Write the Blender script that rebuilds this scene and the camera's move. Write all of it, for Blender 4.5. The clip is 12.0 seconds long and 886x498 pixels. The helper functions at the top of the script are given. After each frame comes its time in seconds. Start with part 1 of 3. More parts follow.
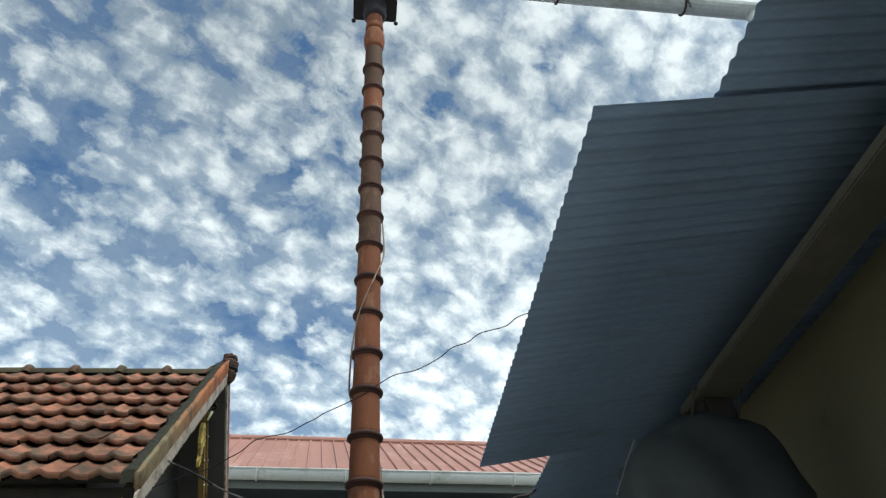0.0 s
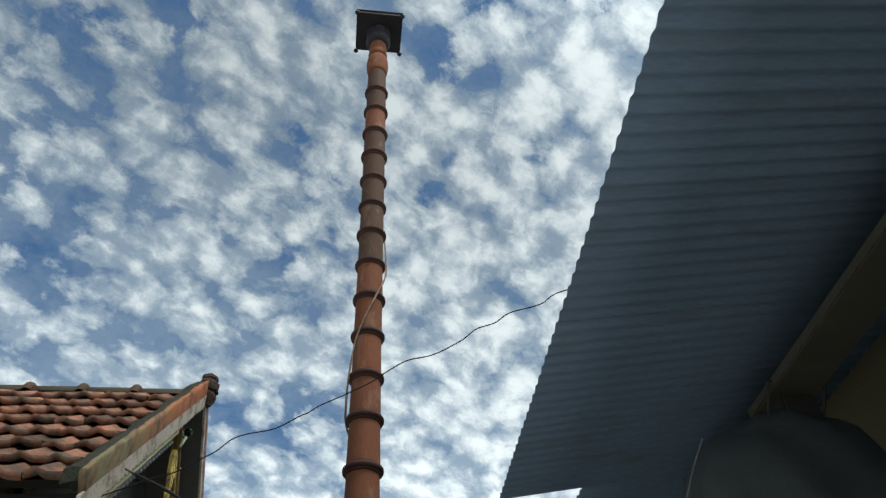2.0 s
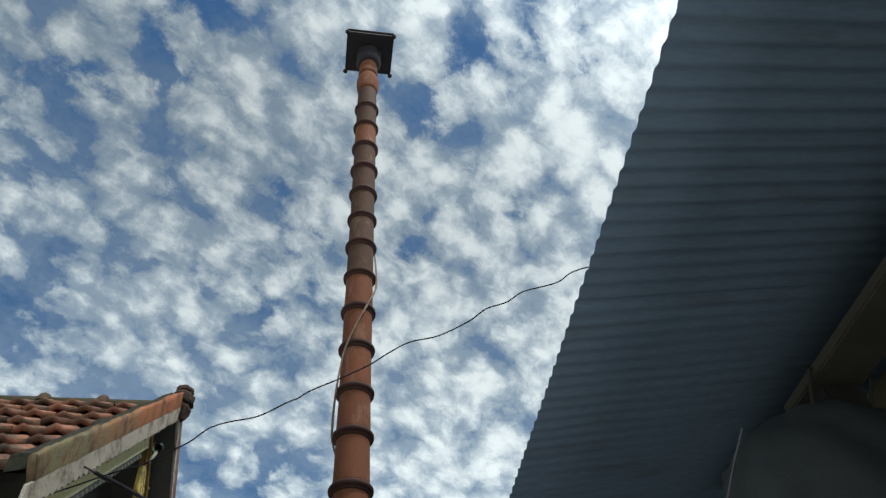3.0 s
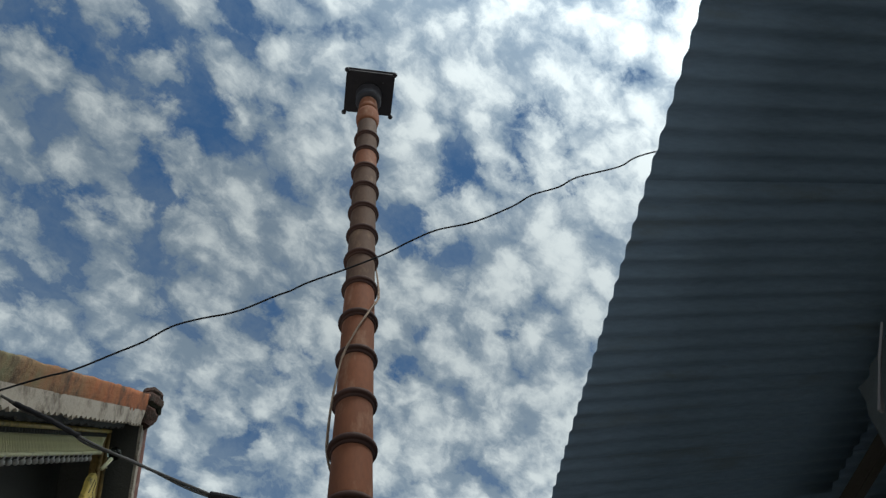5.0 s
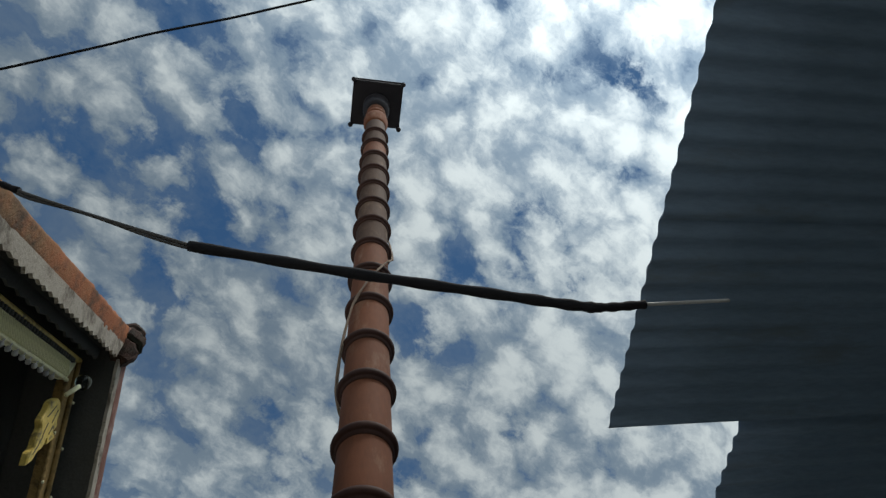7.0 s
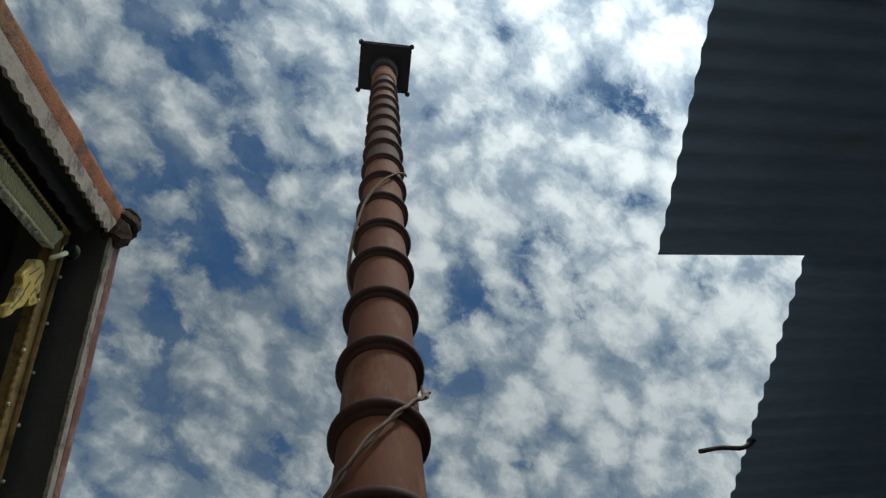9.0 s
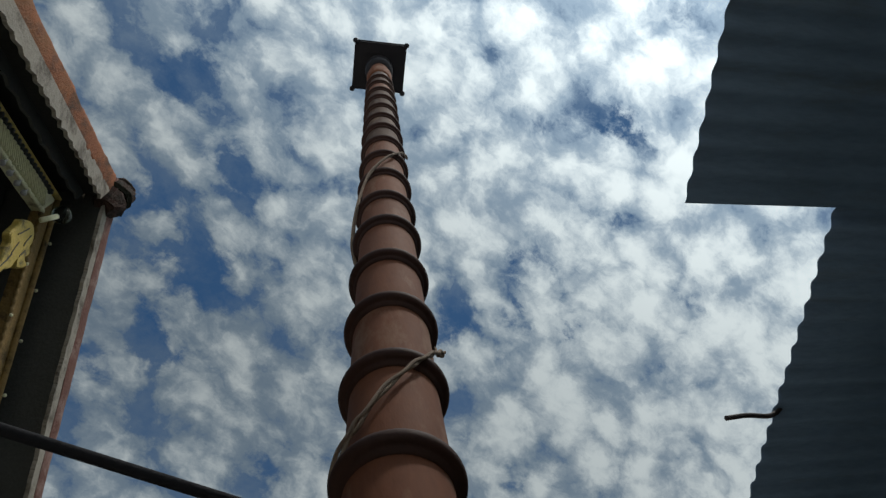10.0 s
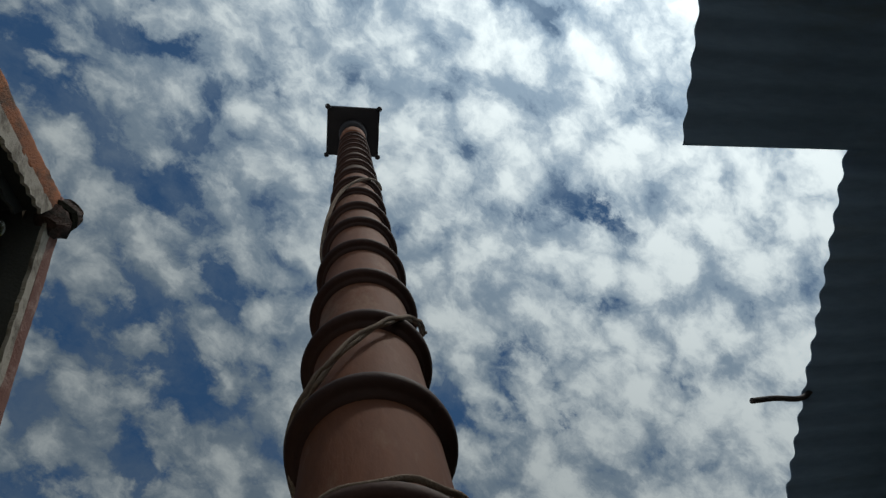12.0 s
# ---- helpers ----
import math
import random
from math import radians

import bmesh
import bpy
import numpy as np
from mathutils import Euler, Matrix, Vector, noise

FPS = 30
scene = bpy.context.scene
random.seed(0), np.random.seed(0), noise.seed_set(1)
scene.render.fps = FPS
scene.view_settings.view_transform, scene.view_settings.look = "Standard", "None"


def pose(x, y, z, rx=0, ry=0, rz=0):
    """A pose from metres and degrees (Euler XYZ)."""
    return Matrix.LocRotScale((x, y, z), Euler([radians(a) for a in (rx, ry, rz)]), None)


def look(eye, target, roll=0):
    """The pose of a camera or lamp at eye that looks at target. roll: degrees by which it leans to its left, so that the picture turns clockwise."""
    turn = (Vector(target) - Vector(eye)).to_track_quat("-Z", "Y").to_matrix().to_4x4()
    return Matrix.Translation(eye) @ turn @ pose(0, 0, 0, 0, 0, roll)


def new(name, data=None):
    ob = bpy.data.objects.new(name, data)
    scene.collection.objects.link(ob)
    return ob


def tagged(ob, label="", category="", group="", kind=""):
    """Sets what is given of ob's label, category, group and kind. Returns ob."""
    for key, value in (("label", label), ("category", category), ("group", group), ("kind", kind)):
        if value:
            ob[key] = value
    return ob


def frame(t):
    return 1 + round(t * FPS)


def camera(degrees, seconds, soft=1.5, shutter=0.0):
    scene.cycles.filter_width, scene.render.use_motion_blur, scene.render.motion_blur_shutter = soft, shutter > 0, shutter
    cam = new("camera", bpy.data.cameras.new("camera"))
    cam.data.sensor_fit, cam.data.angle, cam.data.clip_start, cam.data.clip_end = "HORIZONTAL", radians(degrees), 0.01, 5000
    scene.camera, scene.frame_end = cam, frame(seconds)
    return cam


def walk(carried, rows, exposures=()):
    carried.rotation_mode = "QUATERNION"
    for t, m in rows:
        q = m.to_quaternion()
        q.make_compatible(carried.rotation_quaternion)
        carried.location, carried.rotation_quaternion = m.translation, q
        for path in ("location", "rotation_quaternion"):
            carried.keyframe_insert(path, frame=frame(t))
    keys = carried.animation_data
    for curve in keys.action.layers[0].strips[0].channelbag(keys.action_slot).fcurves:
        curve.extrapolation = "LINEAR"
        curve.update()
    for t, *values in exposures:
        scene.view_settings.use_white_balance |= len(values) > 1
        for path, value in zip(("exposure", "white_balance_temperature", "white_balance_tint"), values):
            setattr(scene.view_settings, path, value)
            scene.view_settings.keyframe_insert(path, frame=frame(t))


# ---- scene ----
LENS = 60.53
PATH = [
    (0.0, 0.002, -5.951, 1.595, -5.13, 38.40, 2.41),
    (0.5, -0.038, -5.736, 1.588, -5.81, 39.64, 2.90),
    (1.0, -0.051, -5.496, 1.578, -5.74, 40.86, 2.95),
    (1.5, -0.056, -5.210, 1.578, -5.65, 42.70, 2.63),
    (2.0, -0.066, -4.991, 1.573, -6.03, 44.98, 2.40),
    (2.5, -0.095, -4.714, 1.590, -6.63, 46.81, 2.82),
    (3.0, -0.122, -4.462, 1.579, -7.39, 49.05, 3.12),
    (4.8, -0.123, -3.445, 1.605, -7.90, 56.88, 3.72),
    (5.0, -0.124, -3.318, 1.605, -7.61, 58.01, 3.80),
    (5.5, -0.140, -3.028, 1.606, -7.08, 60.17, 3.98),
    (6.0, -0.112, -2.728, 1.608, -6.37, 62.41, 3.74),
    (6.5, -0.084, -2.457, 1.614, -6.18, 64.18, 3.66),
    (7.0, -0.109, -2.181, 1.631, -6.87, 65.46, 4.10),
    (9.0, -0.082, -1.391, 1.627, -5.85, 67.77, 3.97),
    (9.5, -0.114, -1.256, 1.652, -5.80, 67.95, 4.06),
    (10.0, -0.139, -1.132, 1.675, -6.01, 69.25, 4.87),
    (10.5, -0.135, -0.999, 1.697, -5.59, 70.75, 5.23),
    (11.0, -0.114, -0.894, 1.750, -4.29, 72.82, 5.75),
    (11.5, -0.077, -0.780, 1.774, -3.24, 75.54, 6.37),
    (12.0, -0.060, -0.694, 1.824, -3.01, 76.73, 6.89),
]


def lensrow(t, x, y, z, yaw, pitch, roll):
    return (t, pose(x, y, z, 90 + pitch, roll, yaw))


cam = camera(LENS, 12.0, soft=1.4)
walk(cam, [lensrow(*r) for r in PATH],
     exposures=[(0.0, 0.52), (1.5, 0.35), (3.0, 0.27), (5.0, 0.02), (7.0, -0.24), (9.5, -0.38), (11.0, -0.52), (11.5, -0.58), (12.0, -0.76)])

# ---------------------------------------------------------------- light
SUN_EL, SUN_AZ = 62.0, 136.0   # degrees; azimuth clockwise from +y
# blue gaps in the cloud sheet: place on the sheet and width
GAPS = [(.24, .683, .033), (.137, .71, .039), (.087, .778, .032), (-.085, .718, .047), (-.079, .819, .037), (-.126, .911, .037), (-.475, .962, .057), (-.432, .834, .039),
        (-.518, .896, .045), (-.221, 1.225, .082), (-.097, 1.255, .096), (-.182, .42, .057), (-.255, .479, .046), (-.371, .326, .041), (-.373, .556, .057), (.156, .481, .045),
        (.099, .551, .034), (-.126, .296, .043), (.34, .169, .028), (.253, .384, .055), (.363, .32, .039), (.449, .384, .043), (.311, .445, .034), (.521, .319, .031),
        (.536, .162, .03), (.218, .485, .04), (-.23, .428, .065), (-.278, .33, .046), (-.153, .286, .051), (-.369, -.003, .069), (-.228, .152, .042), (-.218, -.018, .033)]


def make_world():
    w = bpy.data.worlds.new("sky")
    scene.world = w
    w.use_nodes = True
    nt = w.node_tree
    nt.nodes.clear()
    N, L = nt.nodes.new, nt.links.new
    out, bg = N("ShaderNodeOutputWorld"), N("ShaderNodeBackground")
    L(bg.outputs[0], out.inputs[0])
    sky = N("ShaderNodeTexSky")
    sky.sky_type, sky.sun_disc = "NISHITA", False
    sky.sun_elevation, sky.sun_rotation = radians(SUN_EL), radians(SUN_AZ)
    sky.air_density, sky.dust_density, sky.ozone_density = 1.0, 0.3, 2.0
    tc = N("ShaderNodeTexCoord")
    sep = N("ShaderNodeSeparateXYZ")
    L(tc.outputs["Generated"], sep.inputs[0])

    def m(op, a, b=None, c=None):
        n = N("ShaderNodeMath")
        n.operation = op
        for i, v in enumerate((a, b, c)):
            if v is None:
                continue
            if isinstance(v, (int, float)):
                n.inputs[i].default_value = v
            else:
                L(v, n.inputs[i])
        return n.outputs[0]

    # the cloud layer is a gently curved sheet: the direction divided by its height
    zz = m("MAXIMUM", sep.outputs[2], 0.0)
    flat = m("MULTIPLY_ADD", zz, 0.68, 0.32)
    px, py = m("DIVIDE", sep.outputs[0], flat), m("DIVIDE", sep.outputs[1], flat)
    comb = N("ShaderNodeCombineXYZ")
    L(px, comb.inputs[0])
    L(py, comb.inputs[1])
    comb.inputs[2].default_value = 3.7
    turn = N("ShaderNodeMapping")
    turn.inputs["Rotation"].default_value = (0, 0, radians(-38))
    L(comb.outputs[0], turn.inputs[0])
    rot = N("ShaderNodeMapping")
    rot.inputs["Scale"].default_value = (0.92, 1.13, 1.0)
    L(turn.outputs[0], rot.inputs[0])

    def noise(vec, scale, detail, rough, dist=0.0):
        n = N("ShaderNodeTexNoise")
        n.inputs["Scale"].default_value, n.inputs["Detail"].default_value = scale, detail
        n.inputs["Roughness"].default_value, n.inputs["Distortion"].default_value = rough, dist
        L(vec, n.inputs["Vector"])
        return n

    def shifted(vec, by, amount):
        """The place on the sheet, pushed about by a noise."""
        sub = N("ShaderNodeVectorMath")
        sub.operation = "SUBTRACT"
        L(by.outputs["Color"], sub.inputs[0])
        sub.inputs[1].default_value = (0.5, 0.5, 0.5)
        mul = N("ShaderNodeVectorMath")
        mul.operation = "SCALE"
        L(sub.outputs[0], mul.inputs[0])
        mul.inputs["Scale"].default_value = amount
        add = N("ShaderNodeVectorMath")
        L(vec, add.inputs[0])
        L(mul.outputs[0], add.inputs[1])
        return add.outputs[0]

    def cells_at(vec, scale, soft):
        n = N("ShaderNodeTexVoronoi")
        n.voronoi_dimensions, n.feature = "2D", "SMOOTH_F1"
        n.inputs["Scale"].default_value, n.inputs["Smoothness"].default_value = scale, soft
        L(vec, n.inputs["Vector"])
        return n.outputs["Distance"]

    def ranged(v, lo, hi, to_lo=0.0, to_hi=1.0):
        n = N("ShaderNodeMapRange")
        n.interpolation_type = "SMOOTHSTEP"
        for key, x in (("From Min", lo), ("From Max", hi), ("To Min", to_lo), ("To Max", to_hi)):
            n.inputs[key].default_value = x
        L(v, n.inputs["Value"])
        return n.outputs[0]

    stir = noise(rot.outputs[0], 9.0, 5.0, 0.6)
    place = shifted(rot.outputs[0], stir, 0.10)
    puffs = cells_at(place, 13.5, 0.45)
    curls = cells_at(shifted(rot.outputs[0], noise(rot.outputs[0], 26.0, 4.0, 0.6), 0.06), 25.0, 0.4)
    # clouds near the sun scatter more of its light forward
    dot = N("ShaderNodeVectorMath")
    dot.operation = "DOT_PRODUCT"
    L(tc.outputs["Generated"], dot.inputs[0])
    el, az = radians(SUN_EL), radians(SUN_AZ)
    dot.inputs[1].default_value = (math.sin(az) * math.cos(el), math.cos(az) * math.cos(el), math.sin(el))
    near = m("MAXIMUM", m("MULTIPLY_ADD", dot.outputs["Value"], 1 / 0.65, -0.35 / 0.65), 0.0)
    fine = noise(place, 31.0, 7.0, 0.63).outputs["Fac"]
    mid = noise(rot.outputs[0], 8.0, 3.0, 0.5).outputs["Fac"]
    wide = noise(rot.outputs[0], 2.6, 2.0, 0.5).outputs["Fac"]
    # the sheet is denser towards +x
    lean = m("MINIMUM", m("MAXIMUM", m("MULTIPLY_ADD", px, 0.72, 0.13), -0.12), 0.50)
    d = m("MULTIPLY_ADD", m("SUBTRACT", 0.43, puffs), 1.4, lean)
    d = m("ADD", d, m("MULTIPLY_ADD", curls, -0.55, 0.27))
    d = m("ADD", d, m("MULTIPLY_ADD", fine, 1.35, -0.675))
    d = m("ADD", d, m("MULTIPLY_ADD", mid, 0.7, -0.35))
    d = m("ADD", d, m("MULTIPLY_ADD", wide, 0.4, -0.2))
    d = m("ADD", d, m("MULTIPLY", near, 0.10))
    # towards the horizon the puffs close up and the veil thickens
    low = m("SUBTRACT", 1.0, zz)
    d = m("ADD", d, m("MULTIPLY_ADD", low, 0.30, 0.0))
    # the larger blue gaps, with ragged rims
    ragged = shifted(comb.outputs[0], noise(comb.outputs[0], 20.0, 6.0, 0.68), 0.13)
    hole = None
    for gx, gy, gr in GAPS:
        dist = N("ShaderNodeVectorMath")
        dist.operation = "DISTANCE"
        L(ragged, dist.inputs[0])
        dist.inputs[1].default_value = (gx, gy, 3.7)
        one = ranged(dist.outputs["Value"], 0.0, gr * 1.6, 1.0, 0.0)
        hole = one if hole is None else m("MAXIMUM", hole, one)
    d = m("MULTIPLY_ADD", hole, -0.52, d)
    cover = ranged(d, -0.54, 0.07)
    # thick parts of the puffs are white, their rims and bases blue-grey
    grey = noise(place, 15.0, 7.0, 0.6).outputs["Fac"]
    shade = m("ADD", m("MULTIPLY", d, 0.62), m("MULTIPLY_ADD", grey, 2.3, -1.12))
    shade = m("ADD", shade, m("MULTIPLY_ADD", curls, -0.6, 0.30))
    shade = m("ADD", m("MULTIPLY_ADD", lean, 0.65, shade), m("MULTIPLY_ADD", puffs, -0.9, 0.30))
    lit = N("ShaderNodeMix")
    lit.data_type = "RGBA"
    lit.inputs["A"].default_value = (0.30, 0.405, 0.51, 1)
    lit.inputs["B"].default_value = (0.93, 1.035, 1.05, 1)
    L(ranged(m("MULTIPLY_ADD", fine, 1.3, shade), 0.33, 2.12), lit.inputs["Factor"])
    glow = m("MULTIPLY_ADD", m("POWER", near, 2.8), 1.8, m("MULTIPLY_ADD", zz, -1.0, 1.335))
    bright = N("ShaderNodeVectorMath")
    bright.operation = "SCALE"
    L(lit.outputs["Result"], bright.inputs[0])
    L(glow, bright.inputs["Scale"])
    sc = N("ShaderNodeVectorMath")
    sc.operation = "SCALE"
    L(sky.outputs[0], sc.inputs[0])
    sc.inputs["Scale"].default_value = 0.076
    # a thin veil hangs between the puffs
    veil = m("MULTIPLY_ADD", noise(place, 11.0, 6.0, 0.65).outputs["Fac"], 1.3, -0.33)
    veil = m("MULTIPLY_ADD", hole, -0.26, m("ADD", veil, m("MULTIPLY", low, 0.5)))
    alpha = m("MAXIMUM", cover, m("MINIMUM", m("MAXIMUM", veil, 0.03), 0.62))
    tint = N("ShaderNodeVectorMath")
    tint.operation = "MULTIPLY"
    L(sc.outputs[0], tint.inputs[0])
    tint.inputs[1].default_value = (0.52, 0.88, 1.06)
    mix = N("ShaderNodeMix")
    mix.data_type = "RGBA"
    L(m("MULTIPLY", alpha, 0.97), mix.inputs["Factor"])
    L(tint.outputs[0], mix.inputs["A"])
    L(bright.outputs[0], mix.inputs["B"])
    L(mix.outputs["Result"], bg.inputs["Color"])
    bg.inputs["Strength"].default_value = 1.0


make_world()
sun = new("sun", bpy.data.lights.new("sun", "SUN"))
sun.data.energy, sun.data.angle, sun.data.color = 2.3, radians(4.0), (1.0, 0.95, 0.87)
a, e = radians(SUN_AZ), radians(SUN_EL)
sun.matrix_world = look((10 * math.sin(a) * math.cos(e), 10 * math.cos(a) * math.cos(e), 10 * math.sin(e) + 5), (0, 0, 5))


# ---------------------------------------------------------------- materials
def material(name, base, dark, rough=0.7, scale=6.0, fine=60.0, bump=0.3, metal=0.0, spread=0.5, stain=None, stain_scale=2.0,
             stain_amount=0.4, stretch=(1, 1, 1), vary=0.0, moss=None, gloss=0.15):
    """A worn surface: two tones in large blotches, grain and relief, and stains of another colour."""
    mt = bpy.data.materials.new(name)
    mt.use_nodes = True
    nt = mt.node_tree
    N, L = nt.nodes.new, nt.links.new
    b = nt.nodes["Principled BSDF"]
    tc = N("ShaderNodeTexCoord")
    mp = N("ShaderNodeMapping")
    mp.inputs["Scale"].default_value = stretch
    L(tc.outputs["Object"], mp.inputs[0])
    vec = mp.outputs[0]
    info = N("ShaderNodeObjectInfo")
    if vary:
        off = N("ShaderNodeVectorMath")
        off.operation = "ADD"
        L(vec, off.inputs[0])
        sc = N("ShaderNodeVectorMath")
        sc.operation = "SCALE"
        sc.inputs[0].default_value = (37, 19, 53)
        L(info.outputs["Random"], sc.inputs["Scale"])
        L(sc.outputs[0], off.inputs[1])
        vec = off.outputs[0]

    def noise(s, detail, r=0.6):
        n = N("ShaderNodeTexNoise")
        n.inputs["Scale"].default_value, n.inputs["Detail"].default_value, n.inputs["Roughness"].default_value = s, detail, r
        L(vec, n.inputs["Vector"])
        return n.outputs["Fac"]

    def ramp(v, lo, hi):
        n = N("ShaderNodeMapRange")
        n.inputs["From Min"].default_value, n.inputs["From Max"].default_value = lo, hi
        L(v, n.inputs["Value"])
        return n.outputs[0]

    def mix(f, x, y):
        n = N("ShaderNodeMix")
        n.data_type = "RGBA"
        L(f, n.inputs["Factor"])
        for key, v in (("A", x), ("B", y)):
            if isinstance(v, tuple):
                n.inputs[key].default_value = (*v, 1)
            else:
                L(v, n.inputs[key])
        return n.outputs["Result"]

    big, small = noise(scale, 5), noise(fine, 4)
    col = mix(ramp(big, 0.5 - spread / 2, 0.5 + spread / 2), dark, base)
    grain = mix(ramp(small, 0.3, 0.7), tuple(0.72 * c for c in base), tuple(min(1, 1.2 * c) for c in base))
    half = N("ShaderNodeMix")
    half.data_type = "RGBA"
    half.inputs["Factor"].default_value = 0.35
    L(col, half.inputs["A"])
    L(grain, half.inputs["B"])
    col = half.outputs["Result"]
    if moss:
        # moss creeps up from the damp end, in patches
        colour, y_full, y_none = moss
        sx = N("ShaderNodeSeparateXYZ")
        L(tc.outputs["Object"], sx.inputs[0])
        grow = N("ShaderNodeMapRange")
        grow.inputs["From Min"].default_value, grow.inputs["From Max"].default_value = y_none, y_full
        L(sx.outputs[1], grow.inputs["Value"])
        both = N("ShaderNodeMath")
        both.operation = "MULTIPLY_ADD"
        L(noise(7.0, 6, 0.7), both.inputs[0])
        both.inputs[1].default_value = 1.5
        L(grow.outputs[0], both.inputs[2])
        col = mix(ramp(both.outputs[0], 0.95, 1.9), col, colour)
    if stain:
        col = mix(ramp(noise(stain_scale, 6, 0.7), 0.62 - stain_amount * 0.3, 0.72 - stain_amount * 0.15), col, stain)
    if vary:
        hv = N("ShaderNodeHueSaturation")
        L(col, hv.inputs["Color"])
        mr = N("ShaderNodeMapRange")
        mr.inputs["To Min"].default_value, mr.inputs["To Max"].default_value = 1 - vary, 1 + vary
        L(info.outputs["Random"], mr.inputs["Value"])
        L(mr.outputs[0], hv.inputs["Value"])
        col = hv.outputs[0]
    L(col, b.inputs["Base Color"])
    rr = N("ShaderNodeMapRange")
    rr.inputs["To Min"].default_value, rr.inputs["To Max"].default_value = max(0.05, rough - 0.12), min(1, rough + 0.12)
    L(big, rr.inputs["Value"])
    L(rr.outputs[0], b.inputs["Roughness"])
    b.inputs["Metallic"].default_value = metal
    b.inputs["Specular IOR Level"].default_value = gloss
    if bump:
        bp = N("ShaderNodeBump")
        bp.inputs["Strength"].default_value, bp.inputs["Distance"].default_value = bump, 0.01
        L(small, bp.inputs["Height"])
        L(bp.outputs[0], b.inputs["Normal"])
    return mt


M_MAST = material("mast_red_oxide", (0.155, 0.055, 0.026), (0.102, 0.039, 0.019), 0.8, 3.0, 45, 0.15, stain=(0.21, 0.115, 0.072), stain_scale=5,
                  stain_amount=0.3, vary=0.12, stretch=(1, 1, 0.35))
M_MAST_OLD = material("mast_weathered", (0.078, 0.042, 0.026), (0.052, 0.030, 0.020), 0.8, 3.0, 45, 0.2, stain=(0.14, 0.09, 0.058), stain_scale=6,
                      stain_amount=0.3, vary=0.15, stretch=(1, 1, 0.35))
# same red as the drums, darkened to carry the rings' underside shade
M_RING = material("ring_red_oxide_shaded", (0.056, 0.026, 0.019), (0.033, 0.018, 0.015), 0.7, 8, 60, 0.15, vary=0.1)
M_PLATE = material("plate_dark_paint", (0.026, 0.024, 0.028), (0.018, 0.017, 0.020), 0.6, 6, 50, 0.2)
M_ROPE = material("rope_jute", (0.26, 0.195, 0.145), (0.15, 0.11, 0.085), 0.9, 25, 220, 0.6)
M_TILE = material("clay_tile", (0.31, 0.132, 0.080), (0.13, 0.058, 0.038), 0.8, 8, 90, 0.5, stain=(0.07, 0.052, 0.036), stain_scale=6,
                  stain_amount=0.78, vary=0.34)
M_RIDGE = material("ridge_tile", (0.115, 0.062, 0.042), (0.06, 0.045, 0.032), 0.85, 7, 80, 0.4, stain=(0.06, 0.06, 0.034), stain_scale=6,
                   stain_amount=0.75, vary=0.15)
M_VERGE = material("verge_plaster", (0.34, 0.128, 0.055), (0.2, 0.066, 0.034), 0.85, 5, 70, 0.5, stain=(0.06, 0.042, 0.03), stain_scale=4.5,
                   stain_amount=0.42, stretch=(1.0, 1.5, 0.75), moss=((0.145, 0.14, 0.08), -1.6, -0.35))
M_VERGE_REAR = material("verge_plaster_rear", (0.215, 0.105, 0.082), (0.11, 0.055, 0.046), 0.85, 6, 70, 0.5, stain=(0.33, 0.22, 0.19), stain_scale=7,
                        stain_amount=0.4)
M_MORTAR = material("verge_mortar", (0.036, 0.034, 0.025), (0.018, 0.019, 0.013), 0.95, 8, 70, 0.7, stain=(0.025, 0.027, 0.018), stain_scale=10,
                    stain_amount=0.7)
M_FINIAL = material("finial_clay", (0.085, 0.045, 0.034), (0.035, 0.027, 0.023), 0.9, 14, 90, 0.6, stain=(0.025, 0.023, 0.018), stain_scale=12, stain_amount=0.7)
M_BARGE = material("barge_board_grey", (0.40, 0.36, 0.30), (0.24, 0.215, 0.18), 0.8, 6, 80, 0.3, stain=(0.12, 0.1, 0.08), stain_scale=9,
                   stain_amount=0.45)
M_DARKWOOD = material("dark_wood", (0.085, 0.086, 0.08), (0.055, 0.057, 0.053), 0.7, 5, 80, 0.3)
M_GOLD = material("gold_paint", (0.66, 0.50, 0.13), (0.44, 0.32, 0.08), 0.5, 14, 90, 0.3, stain=(0.16, 0.13, 0.06), stain_scale=14, stain_amount=0.4)
M_GOLD_OLD = material("tarnished_gold_paint", (0.30, 0.20, 0.075), (0.18, 0.115, 0.045), 0.7, 12, 90, 0.4, stain=(0.08, 0.06, 0.03), stain_scale=12, stain_amount=0.4)
M_CREAM = material("carved_cream_paint", (0.86, 0.84, 0.58), (0.74, 0.72, 0.46), 0.65, 10, 90, 0.3, stain=(0.25, 0.22, 0.13), stain_scale=12,
                   stain_amount=0.2)
M_SHEET = material("corrugated_steel", (0.15, 0.216, 0.305), (0.126, 0.18, 0.253), 0.8, 2.5, 40, 0.1, metal=0.0, stain=(0.125, 0.165, 0.21), stain_scale=3,
                   stain_amount=0.25, stretch=(0.4, 1.6, 1), vary=0.04, gloss=0.05)
# near-black wood: shade under eaves and roofs is put into the colour
M_SHADE_WOOD = material("shade_dark_wood", (0.032, 0.031, 0.028), (0.02, 0.02, 0.018), 0.85, 5, 70, 0.4)
M_TIMBER = material("roof_timber", (0.05, 0.045, 0.04), (0.03, 0.028, 0.025), 0.8, 5, 70, 0.3, stretch=(1, 0.3, 1))
# limewash darkened in its colour for the shade under the lean-to sheets
